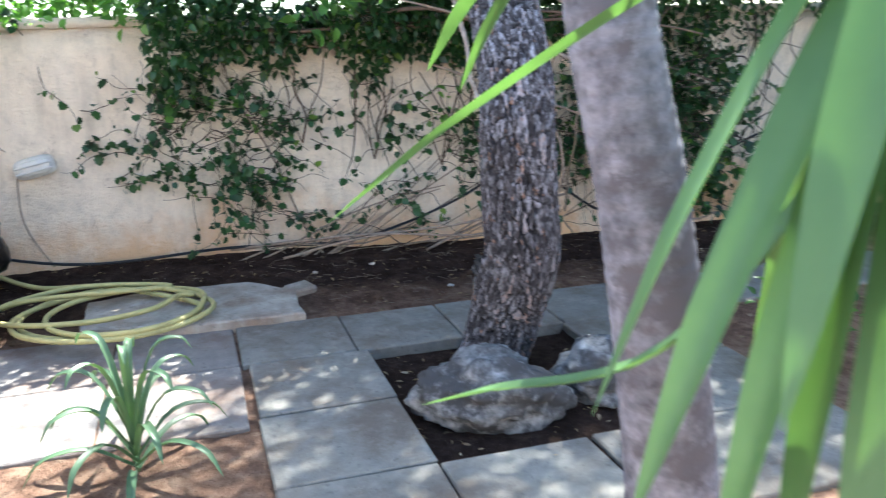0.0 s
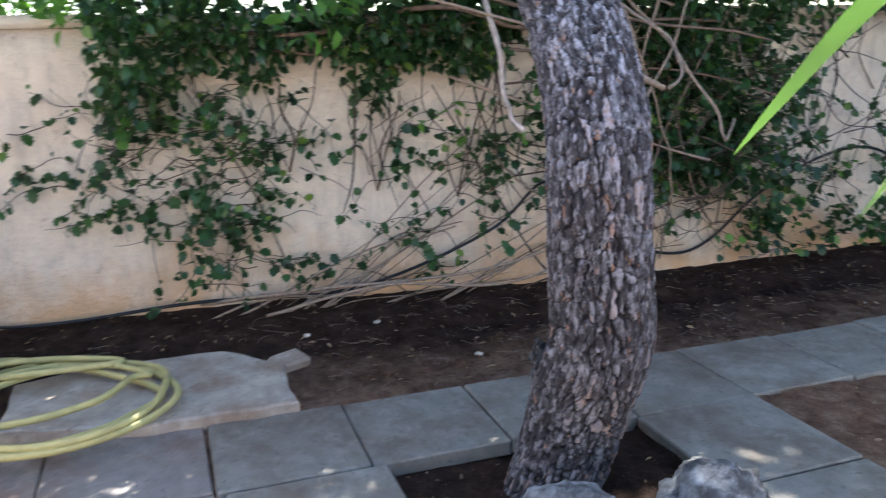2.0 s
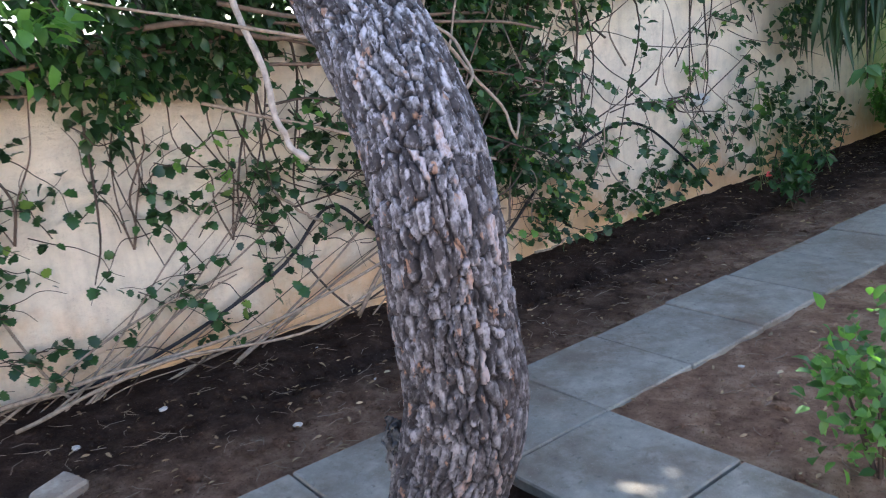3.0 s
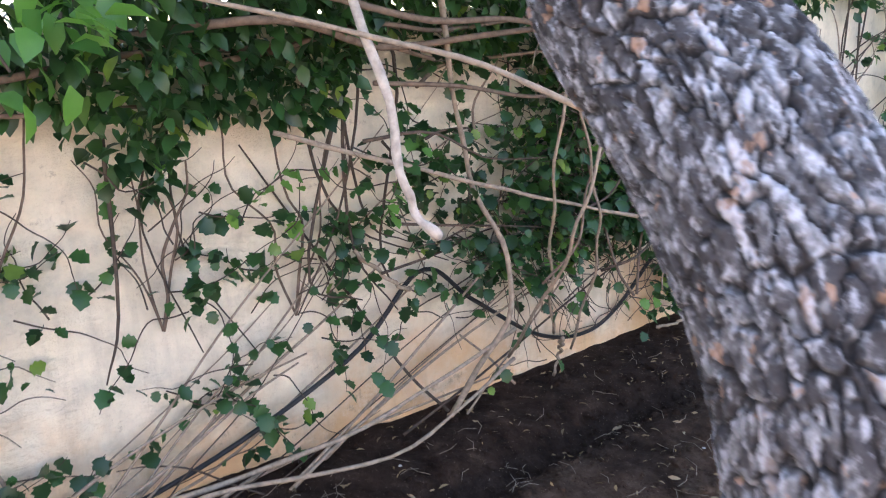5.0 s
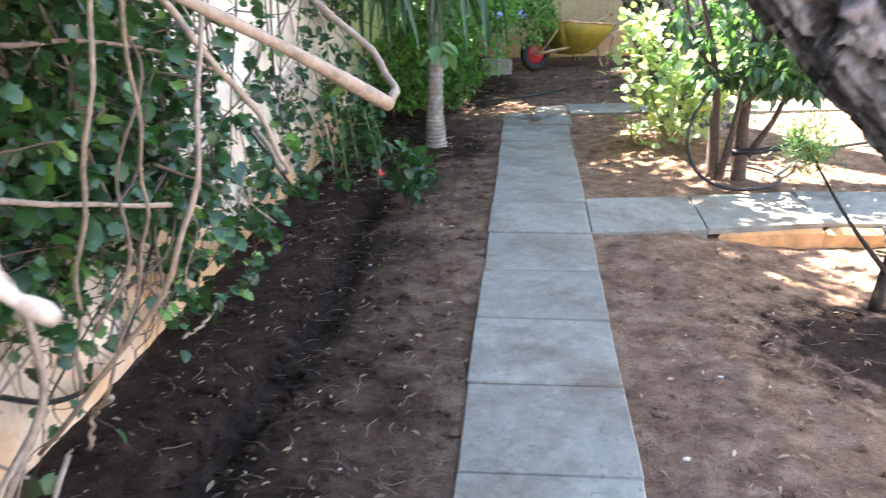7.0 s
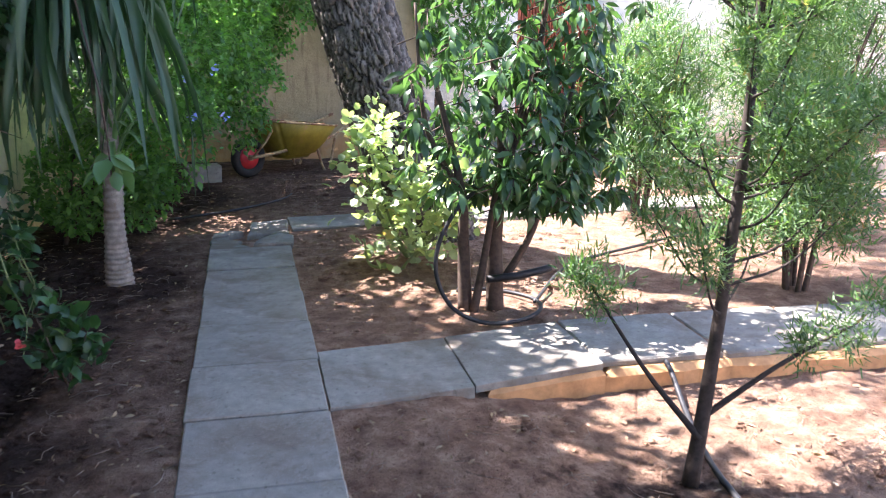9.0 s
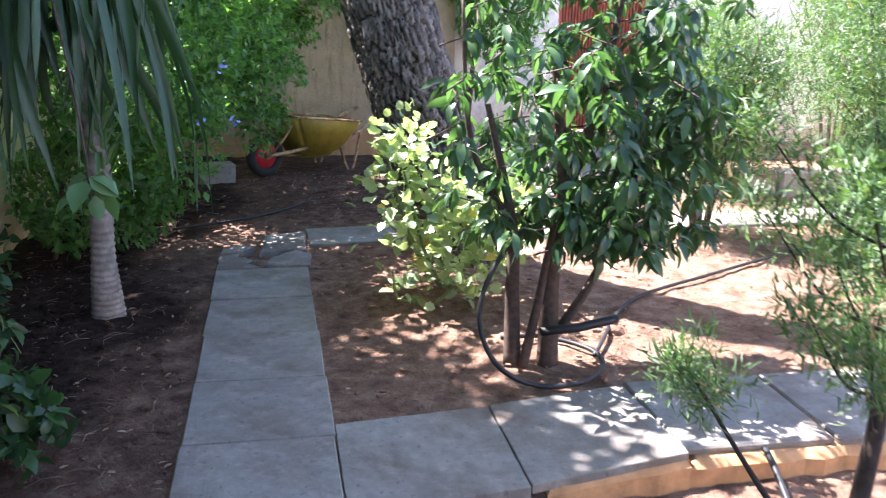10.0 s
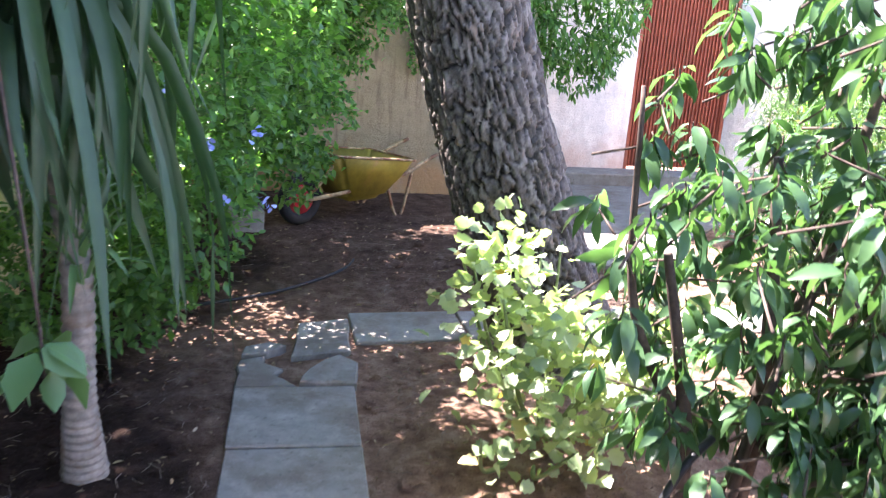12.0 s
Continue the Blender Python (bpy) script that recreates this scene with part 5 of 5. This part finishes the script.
for k in range(26):
    a = k * 2.4
    d = np.array([math.cos(a), math.sin(a), 0])
    c = np.array([-0.69, 1.87, 0.62 + 0.012 * k])
    strap("leaf", [c, c + d * 0.1 + np.array([0, 0, 0.16]), c + d * g.uniform(0.18, 0.3) + np.array([0, 0, g.uniform(0.02, 0.3)])], 0.03, M_YUCCA, drac, 8, 0.3, label="fresh green leaf")

# ---- yuccas beside the start ----
yuc = root("yucca", (0, 0, 0), "tall yucca with grey trunk and broad green sword leaves", "plant")
ringed("trunk", [(2.64, -3.91, -0.05), (2.63, -3.95, 0.6), (2.61, -4.0, 1.05), (2.59, -4.06, 1.4), (2.60, -4.03, 1.62)], [0.085, 0.076, 0.070, 0.066, 0.06], M_YUCCA_TRUNK, yuc, 220, 32, 0.010)
for k, (tip, sag) in enumerate((((2.25, -4.235, 1.266), 0.03), ((2.32, -4.197, 1.232), 0.03), ((2.30, -4.33, 1.38), 0.03), ((2.2, -4.1, 1.40), 0.05), ((2.15, -3.8, 1.5), 0.1), ((2.5, -3.55, 1.4), 0.1), ((2.95, -3.6, 1.5), 0.1), ((2.9, -4.2, 1.9), 0.05), ((2.3, -4.2, 1.9), 0.05), ((2.4, -3.7, 2.1), 0.02), ((2.7, -3.9, 2.35), 0.0))):
    c = np.array((2.6, -4.02, 1.56))
    t = np.array(tip)
    strap("leaf", [c, c * 0.6 + t * 0.4 + np.array([0, 0, 0.02 + sag]), c * 0.25 + t * 0.75 + np.array([0, 0, 0.01 + sag]), t], 0.045, M_YUCCA, yuc, 18, 0.35, g.uniform(-0.3, 0.3))
yuc2 = root("yucca", (0, 0, 0), "young yucca with long arching sword leaves", "plant")
ringed("trunk", [(3.15, -3.75, -0.05), (3.10, -3.8, 0.7), (3.05, -3.86, 1.45)], [0.07, 0.06, 0.055], M_YUCCA_TRUNK, yuc2, 160, 24, 0.010)
for k, (tip, lift, w) in enumerate((((2.685, -4.495, 1.097), 0.06, 0.06), ((3.07, -4.28, 0.85), 0.12, 0.065), ((3.15, -4.25, 0.78), 0.15, 0.07), ((3.24, -4.18, 0.72), 0.16, 0.07), ((2.97, -4.27, 0.92), 0.14, 0.06), ((3.32, -4.1, 0.75), 0.16, 0.07), ((3.2, -4.22, 1.0), 0.2, 0.065), ((3.3, -4.2, 0.95), 0.22, 0.07), ((3.36, -3.95, 0.8), 0.2, 0.065),
                                 ((2.75, -3.9, 0.85), 0.2, 0.06), ((2.7, -3.5, 1.2), 0.2, 0.06), ((3.1, -3.3, 1.2), 0.2, 0.06), ((3.5, -3.5, 1.3), 0.2, 0.06), ((3.45, -4.05, 1.55), 0.15, 0.06), ((2.9, -4.0, 2.2), 0.02, 0.05), ((3.2, -3.7, 2.2), 0.02, 0.05), ((2.6, -4.0, 1.9), 0.1, 0.05))):
    c = np.array((3.05, -3.88, 1.46))
    t = np.array(tip)
    strap("leaf", [c, c * 0.65 + t * 0.35 + np.array([0, 0, lift]), c * 0.28 + t * 0.72 + np.array([0, 0, lift * 0.7]), t], w, M_YUCCA, yuc2, 20, 0.3, g.uniform(-0.25, 0.25))

strap("leaf", [(3.05, -3.88, 1.46), (3.02, -4.05, 1.15), (2.93, -4.18, 0.955), (2.72, -4.30, 0.85), (2.55, -4.35, 0.765)], 0.05, M_YUCCA, yuc2, 20, 0.3)

for k in range(26):
    c = np.array((3.05, -3.88, 1.46 + 0.01 * k))
    t = np.array((g.uniform(3.05, 3.5), g.uniform(-4.22, -3.75), g.uniform(0.55, 1.0)))
    lift = g.uniform(0.1, 0.26)
    strap("leaf", [c, c * 0.62 + t * 0.38 + np.array([0, 0, lift]), c * 0.25 + t * 0.75 + np.array([0, 0, lift * 0.7]), t], g.uniform(0.05, 0.068), M_YUCCA, yuc2, 16, 0.3, g.uniform(-0.4, 0.4))

# ---- aloe ----
aloe = root("aloe", (0, 0, 0), "spiky grey-green aloe with arching toothed leaves", "plant")
for k in range(22):
    a = k * 2.399
    h = k / 22
    c = np.array([1.05, -4.93, -0.02 + 0.16 * h])
    d = np.array([math.cos(a), math.sin(a), 0])
    ln = 0.36 * (1 - 0.48 * h)
    up = 0.03 + 0.30 * h
    strap("leaf", [c, c + d * ln * 0.4 + np.array([0, 0, up * 0.75 + 0.05]), c + d * ln * 0.8 + np.array([0, 0, up * 0.95 + 0.03]), c + d * ln + np.array([0, 0, up * 0.72 - 0.05 + 0.12 * h])], 0.030, M_ALOE, aloe, 12, 0.55)

# ---- shrubs ----


# darker copy of the brown stem: the thuja trunk's shade in its colour
M_STEM_SHADED = mat_plain("brown stem with painted shade", (0.036, 0.027, 0.022), 0.85, vary=0.5, scale=40, relief=0.6)


def shrub(name, stems, foliage, label, category="shrub", stem_mat=None, group=""):
    """stems: (points, r0, r1); foliage: (shape, mat, leaf size, spots, per spot, spot radius, way, fold)."""
    ob = root(name, (0, 0, 0), label, category, group)
    for pts, r0, r1 in stems:
        n = 16
        c = spline(pts, n)
        tubes("stem", [(c, np.linspace(r0, r1, n))], stem_mat or M_STEM_DARK, 8, ob)
    for q, (shape, mat, size, spots, per, rad, way, spread) in enumerate(foliage):
        gq = np.random.default_rng(70 + q + len(spots))
        p = np.repeat(np.array(spots, float), per, 0)
        p = p + gq.normal(0, rad, p.shape)
        out = (p - np.repeat(np.array(spots, float), per, 0)) / rad
        leaves("foliage", p, np.tile(way, (len(p), 1)) + 0.55 * out, size * gq.uniform(0.6, 1.2, len(p)), shape, mat, ob, spread=spread, seed=80 + q)
    return ob


def cloud(centre, radii, n, seed, low=-9, inner=0.4):
    gq = np.random.default_rng(seed)
    d = gq.normal(0, 1, (n, 3))
    d /= np.linalg.norm(d, axis=1)[:, None]
    p = np.array(centre) + d * np.array(radii) * gq.random((n, 1)) ** inner
    return p[p[:, 2] > low]


# many-stemmed bush ringed by drip pipe
bx, by = 1.1, 1.0
spots = np.vstack([cloud((1.28, 1.0, 1.2), (0.58, 0.5, 0.6), 125, 3), cloud((1.05, 1.0, 0.76), (0.42, 0.4, 0.16), 18, 4), cloud((1.5, 0.95, 0.75), (0.25, 0.3, 0.25), 18, 5), cloud((1.6, 1.1, 1.75), (0.55, 0.45, 0.4), 48, 6), cloud((1.66, 1.0, 1.15), (0.3, 0.35, 0.42), 36, 7), cloud((1.42, 0.95, 0.72), (0.40, 0.35, 0.2), 46, 8), cloud((1.75, 1.0, 0.85), (0.22, 0.3, 0.3), 24, 9)])
bush = shrub("leafy_bush", [
    ([(bx - 0.05, by, -0.03), (bx - 0.06, by + 0.02, 0.35), (bx - 0.08, by, 0.62), (bx - 0.2, by, 1.1)], 0.04, 0.012),
    ([(bx + 0.1, by - 0.02, -0.03), (bx + 0.1, by, 0.4), (bx + 0.13, by, 0.72), (bx + 0.05, by, 1.35)], 0.05, 0.012),
    ([(bx - 0.02, by - 0.03, -0.03), (bx + 0.03, by - 0.06, 0.3), (bx + 0.1, by - 0.05, 0.7), (bx + 0.3, by, 1.3)], 0.025, 0.008),
    ([(bx + 0.14, by - 0.02, 0.15), (bx + 0.28, by - 0.05, 0.42), (bx + 0.36, by - 0.06, 0.75), (bx + 0.5, by, 1.2)], 0.022, 0.008),
    ([(bx + 0.1, by, 0.55), (bx + 0.22, by - 0.02, 0.58), (bx + 0.4, by - 0.05, 0.66)], 0.016, 0.006),
    ([(bx + 0.12, by, 0.7), (bx + 0.3, by + 0.1, 1.1), (bx + 0.4, by + 0.1, 1.8)], 0.03, 0.008),
    ([(bx - 0.08, by, 0.6), (bx - 0.25, by + 0.05, 0.95), (bx - 0.3, by + 0.05, 1.5)], 0.02, 0.006)],
    [], "many-stemmed bush with drooping glossy leaves on dry soil", "bush")
# each shoot ends in a whorl of leaves that droop round it
gw = np.random.default_rng(77)
P, W, shoots = [], [], []
for p in spots:
    n = gw.integers(8, 14)
    lean = gw.normal(0, 0.25, 2)
    shoots.append((spline([p + np.array([-lean[0] * 0.3 - 0.03, -lean[1] * 0.3, -0.08]), p + np.array([0, 0, -0.03]), p], 6), np.linspace(0.004, 0.002, 6)))
    for q in range(n):
        a = q * 2.399 + gw.uniform(-0.3, 0.3)
        d = gw.uniform(0.3, 0.85)
        P.append(p + np.array([0.012 * math.cos(a), 0.012 * math.sin(a), -0.005 * q]))
        W.append((d * math.cos(a) + lean[0], d * math.sin(a) + lean[1], -0.75 + 0.5 * (q % 4 == 0)))
leaves("foliage", np.array(P), np.array(W), 0.098 * gw.uniform(0.6, 1.2, len(P)), DROOP, M_BUSH, bush, spread=0.13, seed=78)
tubes("shoot", shoots, M_STEM_DARK, 5, bush)["kind"] = "stuff"
# pale sunlit bush in front of the stout tree
spots = np.vstack([cloud((0.98, 1.9, 0.40), (0.42, 0.38, 0.38), 95, 13, 0.05), cloud((0.72, 1.95, 0.72), (0.15, 0.18, 0.24), 26, 14), cloud((1.28, 1.85, 0.48), (0.22, 0.2, 0.2), 18, 15), cloud((0.85, 1.62, 0.2), (0.3, 0.16, 0.14), 16, 16, 0.05)])
shrub("geranium_bush", [([(0.97, 2.0, -0.02), (0.97 + 0.22 * math.cos(k * 1.3), 2.0 + 0.2 * math.sin(k * 1.3), 0.3), (0.97 + 0.38 * math.cos(k * 1.3), 1.98 + 0.34 * math.sin(k * 1.3), 0.7 + 0.05 * (k % 3))], 0.012, 0.005) for k in range(8)] + [([(0.9, 1.85, 0.0), (0.85, 1.65, 0.06), (0.95, 1.55, 0.22)], 0.011, 0.006), ([(0.8, 1.85, 0.0), (0.66, 1.68, 0.08), (0.62, 1.6, 0.25)], 0.011, 0.006)],
      [(LOBED, M_LIME, 0.063, spots, 6, 0.055, (0.0, -0.45, 0.2), 0.75)], "pale green lobed-leaf bush lit by the sun", "bush", M_STEM_GREEN)
# young thuja
tj = [([(1.42, -0.6, -0.12), (1.47, -0.57, 0.2), (1.55, -0.52, 0.9), (1.58, -0.5, 1.7), (1.6, -0.5, 2.3)], 0.03, 0.007),
      ([(1.44, -0.6, 0.05), (1.30, -0.45, 0.25), (1.16, -0.25, 0.52)], 0.013, 0.004), ([(1.46, -0.58, 0.12), (1.7, -0.62, 0.3), (2.0, -0.6, 0.42)], 0.012, 0.004)]
sp = []
gt = np.random.default_rng(91)
for k in range(46):
    z = gt.uniform(0.55, 2.2)
    a = gt.uniform(0, 2 * math.pi)
    r = (0.42 - 0.1 * (z - 0.6)) * gt.uniform(0.6, 1.1)
    x0, y0_ = 1.5 + 0.05 * z, -0.55 + 0.03 * z
    e = (x0 + r * math.cos(a), y0_ + r * math.sin(a), z + 0.12)
    tj.append(([(x0, y0_, z - 0.15), (x0 + r * 0.5 * math.cos(a), y0_ + r * 0.5 * math.sin(a), z - 0.08), e], 0.006, 0.002))
    for f_ in (0.55, 0.75, 0.95, 1.1):
        sp.append((x0 + r * f_ * math.cos(a), y0_ + r * f_ * math.sin(a), z - 0.1 + 0.22 * f_))
for e in ((1.16, -0.25, 0.52), (1.2, -0.3, 0.45), (2.0, -0.6, 0.42), (1.85, -0.6, 0.38)):
    sp += [(e[0] + gt.normal(0, 0.04), e[1] + gt.normal(0, 0.04), e[2] + gt.normal(0, 0.05)) for _ in range(4)]
shrub("young_thuja", tj, [(SPRAY, M_THUJA, 0.034, np.array(sp), 125, 0.034, (0.1, 0, 0.5), 0.8)], "thin young thuja with feathery green sprays", "conifer", M_STEM_SHADED)
# other conifers and bushes in the sun
for k, (x, y, h, w, lab) in enumerate(((3.0, 3.05, 1.5, 0.5, "browning thuja bush in the sun"), (3.9, 2.3, 1.9, 0.55, "sunlit feathery thuja bush"), (4.6, 3.5, 2.3, 0.7, "large sunlit thuja bush"), (3.0, 1.05, 1.1, 0.36, "bright green low thuja"), (5.6, 5.2, 2.6, 0.8, "tall sunlit conifer near the house"), (3.9, 4.6, 1.6, 0.6, "feathery bush behind the kerb"))):
    gk = np.random.default_rng(100 + k)
    st, sp = [], []
    for q in range(9):
        a = gk.uniform(0, 2 * math.pi)
        e = np.array((x + w * 0.75 * math.cos(a), y + w * 0.75 * math.sin(a), h * gk.uniform(0.5, 0.95)))
        st.append(([(x + 0.05 * math.cos(a), y + 0.05 * math.sin(a), -0.05), (x + w * 0.3 * math.cos(a), y + w * 0.3 * math.sin(a), h * 0.35), tuple(e)], 0.018, 0.005))
    sp = cloud((x, y, h * 0.6), (w, w, h * 0.45), 150, 110 + k, 0.12, 0.4)
    shrub("thuja_bush", st, [(SPRAY, M_THUJA, 0.052, sp, 88, 0.07, (0.1, 0, 0.4), 0.8)], lab, "conifer")
# low shrubs
shrub("small_shrub", [([(-0.71, 0.4, -0.02), (-0.71 + 0.1 * math.cos(k), 0.4 + 0.1 * math.sin(k), 0.3)], 0.006, 0.003) for k in range(5)],
      [(OVAL, M_IVY, 0.075, cloud((-0.70, 0.4, 0.2), (0.14, 0.14, 0.16), 40, 120, 0.03), 4, 0.02, (0, -0.2, 0.5), 0.7)], "small leafy shrub in dark soil")
pk = root("flower", (-0.86, 0.36, 0.2), "single pink flower in the shrub", "flower")
leaves("petal", np.zeros((6, 3)) + np.random.default_rng(2).normal(0, 0.006, (6, 3)), np.tile([0, -0.3, 0.8], (6, 1)), 0.022, ROUND, M_PINK, pk, spread=0.6, seed=5)
shrub("small_shrub", [([(1.12, -2.3, -0.07), (1.1 + 0.08 * math.cos(k * 1.4), -2.36 + 0.08 * math.sin(k * 1.4), 0.35)], 0.007, 0.003) for k in range(5)],
      [(OVAL, M_HEDGE, 0.05, cloud((1.12, -2.38, 0.28), (0.13, 0.13, 0.28), 60, 121, 0.03), 6, 0.03, (0, -0.2, 0.4), 0.7)], "small round-leaved shrub beside the paving")
shrub("broadleaf_shrub", [([(1.95, -5.5, -0.05), (1.95 + 0.12 * math.cos(k * 1.3), -5.42 + 0.12 * math.sin(k * 1.3), 0.5), (1.97 + 0.2 * math.cos(k * 1.3), -5.36 + 0.2 * math.sin(k * 1.3), 0.85)], 0.012, 0.005) for k in range(6)],
      [(OVAL, M_SPOON, 0.085, cloud((1.95, -5.43, 0.70), (0.20, 0.22, 0.3), 34, 122, 0.2), 7, 0.035, (0.2, 0.2, 0.1), 0.7)], "shrub with thick spoon-shaped green leaves")
shrub("low_foliage", [([(-1.3, 1.1 + 0.2 * k, 0.0), (-1.25, 1.12 + 0.2 * k, 0.25)], 0.006, 0.003) for k in range(6)],
      [(OVAL, M_IVY, 0.07, np.vstack([cloud((-1.28, 1.6, 0.22), (0.16, 0.6, 0.24), 60, 123, 0.03)]), 5, 0.04, (0.3, -0.4, 0.2), 0.7)], "dark leafy undergrowth at the wall's foot", "undergrowth")
tag = shrub("leafy_sprig", [([(-0.6, 1.12, 0.86), (-0.6, 1.13, 0.7)], 0.005, 0.003), ([(-0.86, 1.72, 1.9), (-0.72, 1.35, 1.5), (-0.62, 1.13, 1.1), (-0.6, 1.12, 0.86)], 0.006, 0.004)],
      [(OVAL, M_YUCCA, 0.13, np.array([(-0.59, 1.13, 0.76), (-0.6, 1.12, 0.8)]), 7, 0.015, (0.0, -0.2, -0.9), 0.35)], "hanging sprig of bright green leaves", "sprig")

shrub("leafy_sprig", [([(-1.2, -3.9, 1.9), (-0.9, -3.85, 1.75), (-0.72, -3.82, 1.58)], 0.006, 0.003), ([(-1.2, -4.1, 1.8), (-0.95, -4.0, 1.6), (-0.85, -3.95, 1.45)], 0.006, 0.003)],
      [(OVAL, M_IVY_PALE, 0.085, np.array([(-0.72, -3.82, 1.58), (-0.78, -3.86, 1.55), (-0.70, -3.88, 1.52), (-0.84, -3.92, 1.48), (-0.9, -4.0, 1.45), (-0.76, -3.80, 1.66), (-0.85, -3.8, 1.6), (-0.95, -3.95, 1.62)]), 9, 0.045, (0.35, 0.1, -0.6), 0.4)], "fresh green sprig hanging from the climber", "sprig")

gl = np.random.default_rng(151)
st, sp = [], []
for k in range(11):
    x, y = gl.uniform(-1.40, -1.0), gl.uniform(0.55, 1.55)
    z1 = gl.uniform(0.35, 0.85)
    pts = [(x - 0.06, y + 0.08, z1), (x, y + gl.normal(0, 0.05), z1 * 0.66), (x + 0.04, y - 0.05 + gl.normal(0, 0.05), z1 * 0.3), (x + gl.uniform(0, 0.14), y - 0.12, 0.01)]
    st.append((pts, 0.004, 0.002))
    c = spline(pts, 14)
    sp += [tuple(c[q]) for q in gl.integers(0, 14, 7)]
shrub("trailing_climber", st, [(OVAL, M_IVY, 0.075, np.array(sp), 3, 0.022, (0.4, -0.5, -0.1), 0.7)], "thin trailing climber with dark leaves over bare soil", "climber", M_STEM_GREEN)

# drip pipe round the bush and over the soil
pipe = root("drip_pipe", (0, 0, 0), "black irrigation pipe looped round the bush", "pipe")
tubes("loop", [(spline([(1.07, 0.94, 0.62), (0.98, 0.90, 0.56), (0.88, 0.86, 0.40), (0.86, 0.83, 0.24), (0.93, 0.79, 0.09), (1.08, 0.74, 0.02), (1.28, 0.76, 0.015), (1.42, 0.9, 0.02), (1.42, 1.08, 0.02), (1.25, 1.22, 0.03), (1.05, 1.18, 0.05)], 60), 0.011)], M_PIPE, 8, pipe)
tubes("elbow", [([(1.12, 0.86, 0.20), (1.28, 0.86, 0.21), (1.42, 0.87, 0.23), (1.45, 0.88, 0.235)], 0.019)], M_PIPE, 10, pipe, "stout black pipe joint")
tubes("run", [(spline([(1.42, 1.0, 0.02), (1.9, 1.7, 0.0), (2.6, 2.1, 0.0), (3.6, 2.6, 0.0)], 30), 0.010)], M_PIPE, 8, pipe)
tubes("run", [(spline([(1.77, 0.27, -0.028), (1.74, 0.14, -0.04), (1.68, -0.1, -0.105), (1.60, -0.35, -0.112), (1.53, -0.65, -0.11), (1.5, -1.1, -0.11), (1.58, -1.7, -0.075), (1.75, -2.1, -0.03)], 44), 0.012)], M_PIPE, 8, pipe)
tubes("run", [(spline([(-0.6, 3.5, 0.0), (-0.1, 3.75, 0.005), (0.3, 4.2, 0.0), (0.4, 4.6, -0.005)], 24), 0.01)], M_PIPE, 8, pipe)

# ---- litter on the soil ----
g = np.random.default_rng(131)
n = 5200
x, y = g.uniform(-1.45, 3.0, n), g.uniform(-6.0, 5.5, n)
ok = ~((np.abs(x) < 0.27) & (y < 2.6))
ok &= ~((x > 0.2) & (y > -0.02) & (y < 0.75)) & ~((y < -4.0) & (x > -0.35)) & ~((x > -1) & (x < -0.2) & (y < -4.1) & (y > -5.4))
x, y = x[ok], y[ok]
p = np.stack([x, y, height(x, y) + 0.006], 1)
d = np.stack([np.cos(x * 77), np.sin(x * 77), np.zeros(len(x))], 1)
tagged(leaves("leaf_litter", p, d, 0.032 * g.uniform(0.4, 1.3, len(p)), LANCE, M_DEAD, None, spread=0.12, seed=132, fold=0.3, kind="stuff"), "dry leaves and twigs scattered on the soil", "litter")
lines = []
for k in range(2800):
    x, y = g.uniform(-1.3, 2.6), g.uniform(-5.5, 5)
    if abs(x) < 0.3 or (x > 0.2 and (-0.1 < y < 0.8 or y < -2.4)) or (-1 < x < -0.2 and y < -4.1):
        continue
    a, l = g.uniform(0, 6.28), g.uniform(0.03, 0.12)
    z = float(height(x, y)) + 0.006
    lines.append(([(x, y, z), (x + l * 0.5 * math.cos(a), y + l * 0.5 * math.sin(a), z + 0.004), (x + l * math.cos(a + 0.3), y + l * math.sin(a + 0.3), z)], 0.0013))
tagged(tubes("twig_litter", lines, M_STEM_PALE, 3), "thin dry twigs and needles on the soil", "litter", kind="stuff")

# clods of turned earth in the bed beside the wall
def clods():
    g = np.random.default_rng(141)
    base = bmesh.new()
    bmesh.ops.create_icosphere(base, subdivisions=1, radius=1)
    bv = np.array([v.co[:] for v in base.verts])
    bf = np.array([[v.index for v in f.verts] for f in base.faces])
    base.free()
    n = 10500
    x = np.where(g.random(n) < 0.35, -0.95 + g.normal(0, 0.09, n), g.uniform(-1.46, -0.28, n))
    x = np.where(g.random(n) < 0.34, g.uniform(0.3, 2.2, n), x)
    y = g.uniform(-6.0, 4.6, n)
    ok = (x > -1.47) & ~((np.abs(x) < 0.28)) & ~((x > 0.2) & (y < -2.5)) & ~((x > 0.2) & (y > -0.05) & (y < 0.8)) & ~((x > -1.0) & (y < -4.1))
    ok &= ~((x > 0) & (y > 2.9) & (y < 3.7))
    x, y = x[ok], y[ok]
    n = len(x)
    s = g.gamma(2.0, 0.0032, n) + 0.002
    k = 1 + g.normal(0, 0.22, (n, len(bv), 1))
    v = bv[None] * k * s[:, None, None] * np.array([1.2, 1.0, 0.7]) + np.stack([x, y, height(x, y) + s * 0.25], 1)[:, None]
    f = (bf[None] + (np.arange(n) * len(bv))[:, None, None]).reshape(-1, 3)
    ob = piece("soil_clods", mesh_of("soil_clods", v.reshape(-1, 3), f, M_SOIL, False))
    tagged(ob, "crumbs and clods of dark turned earth", "soil", kind="stuff")


clods()
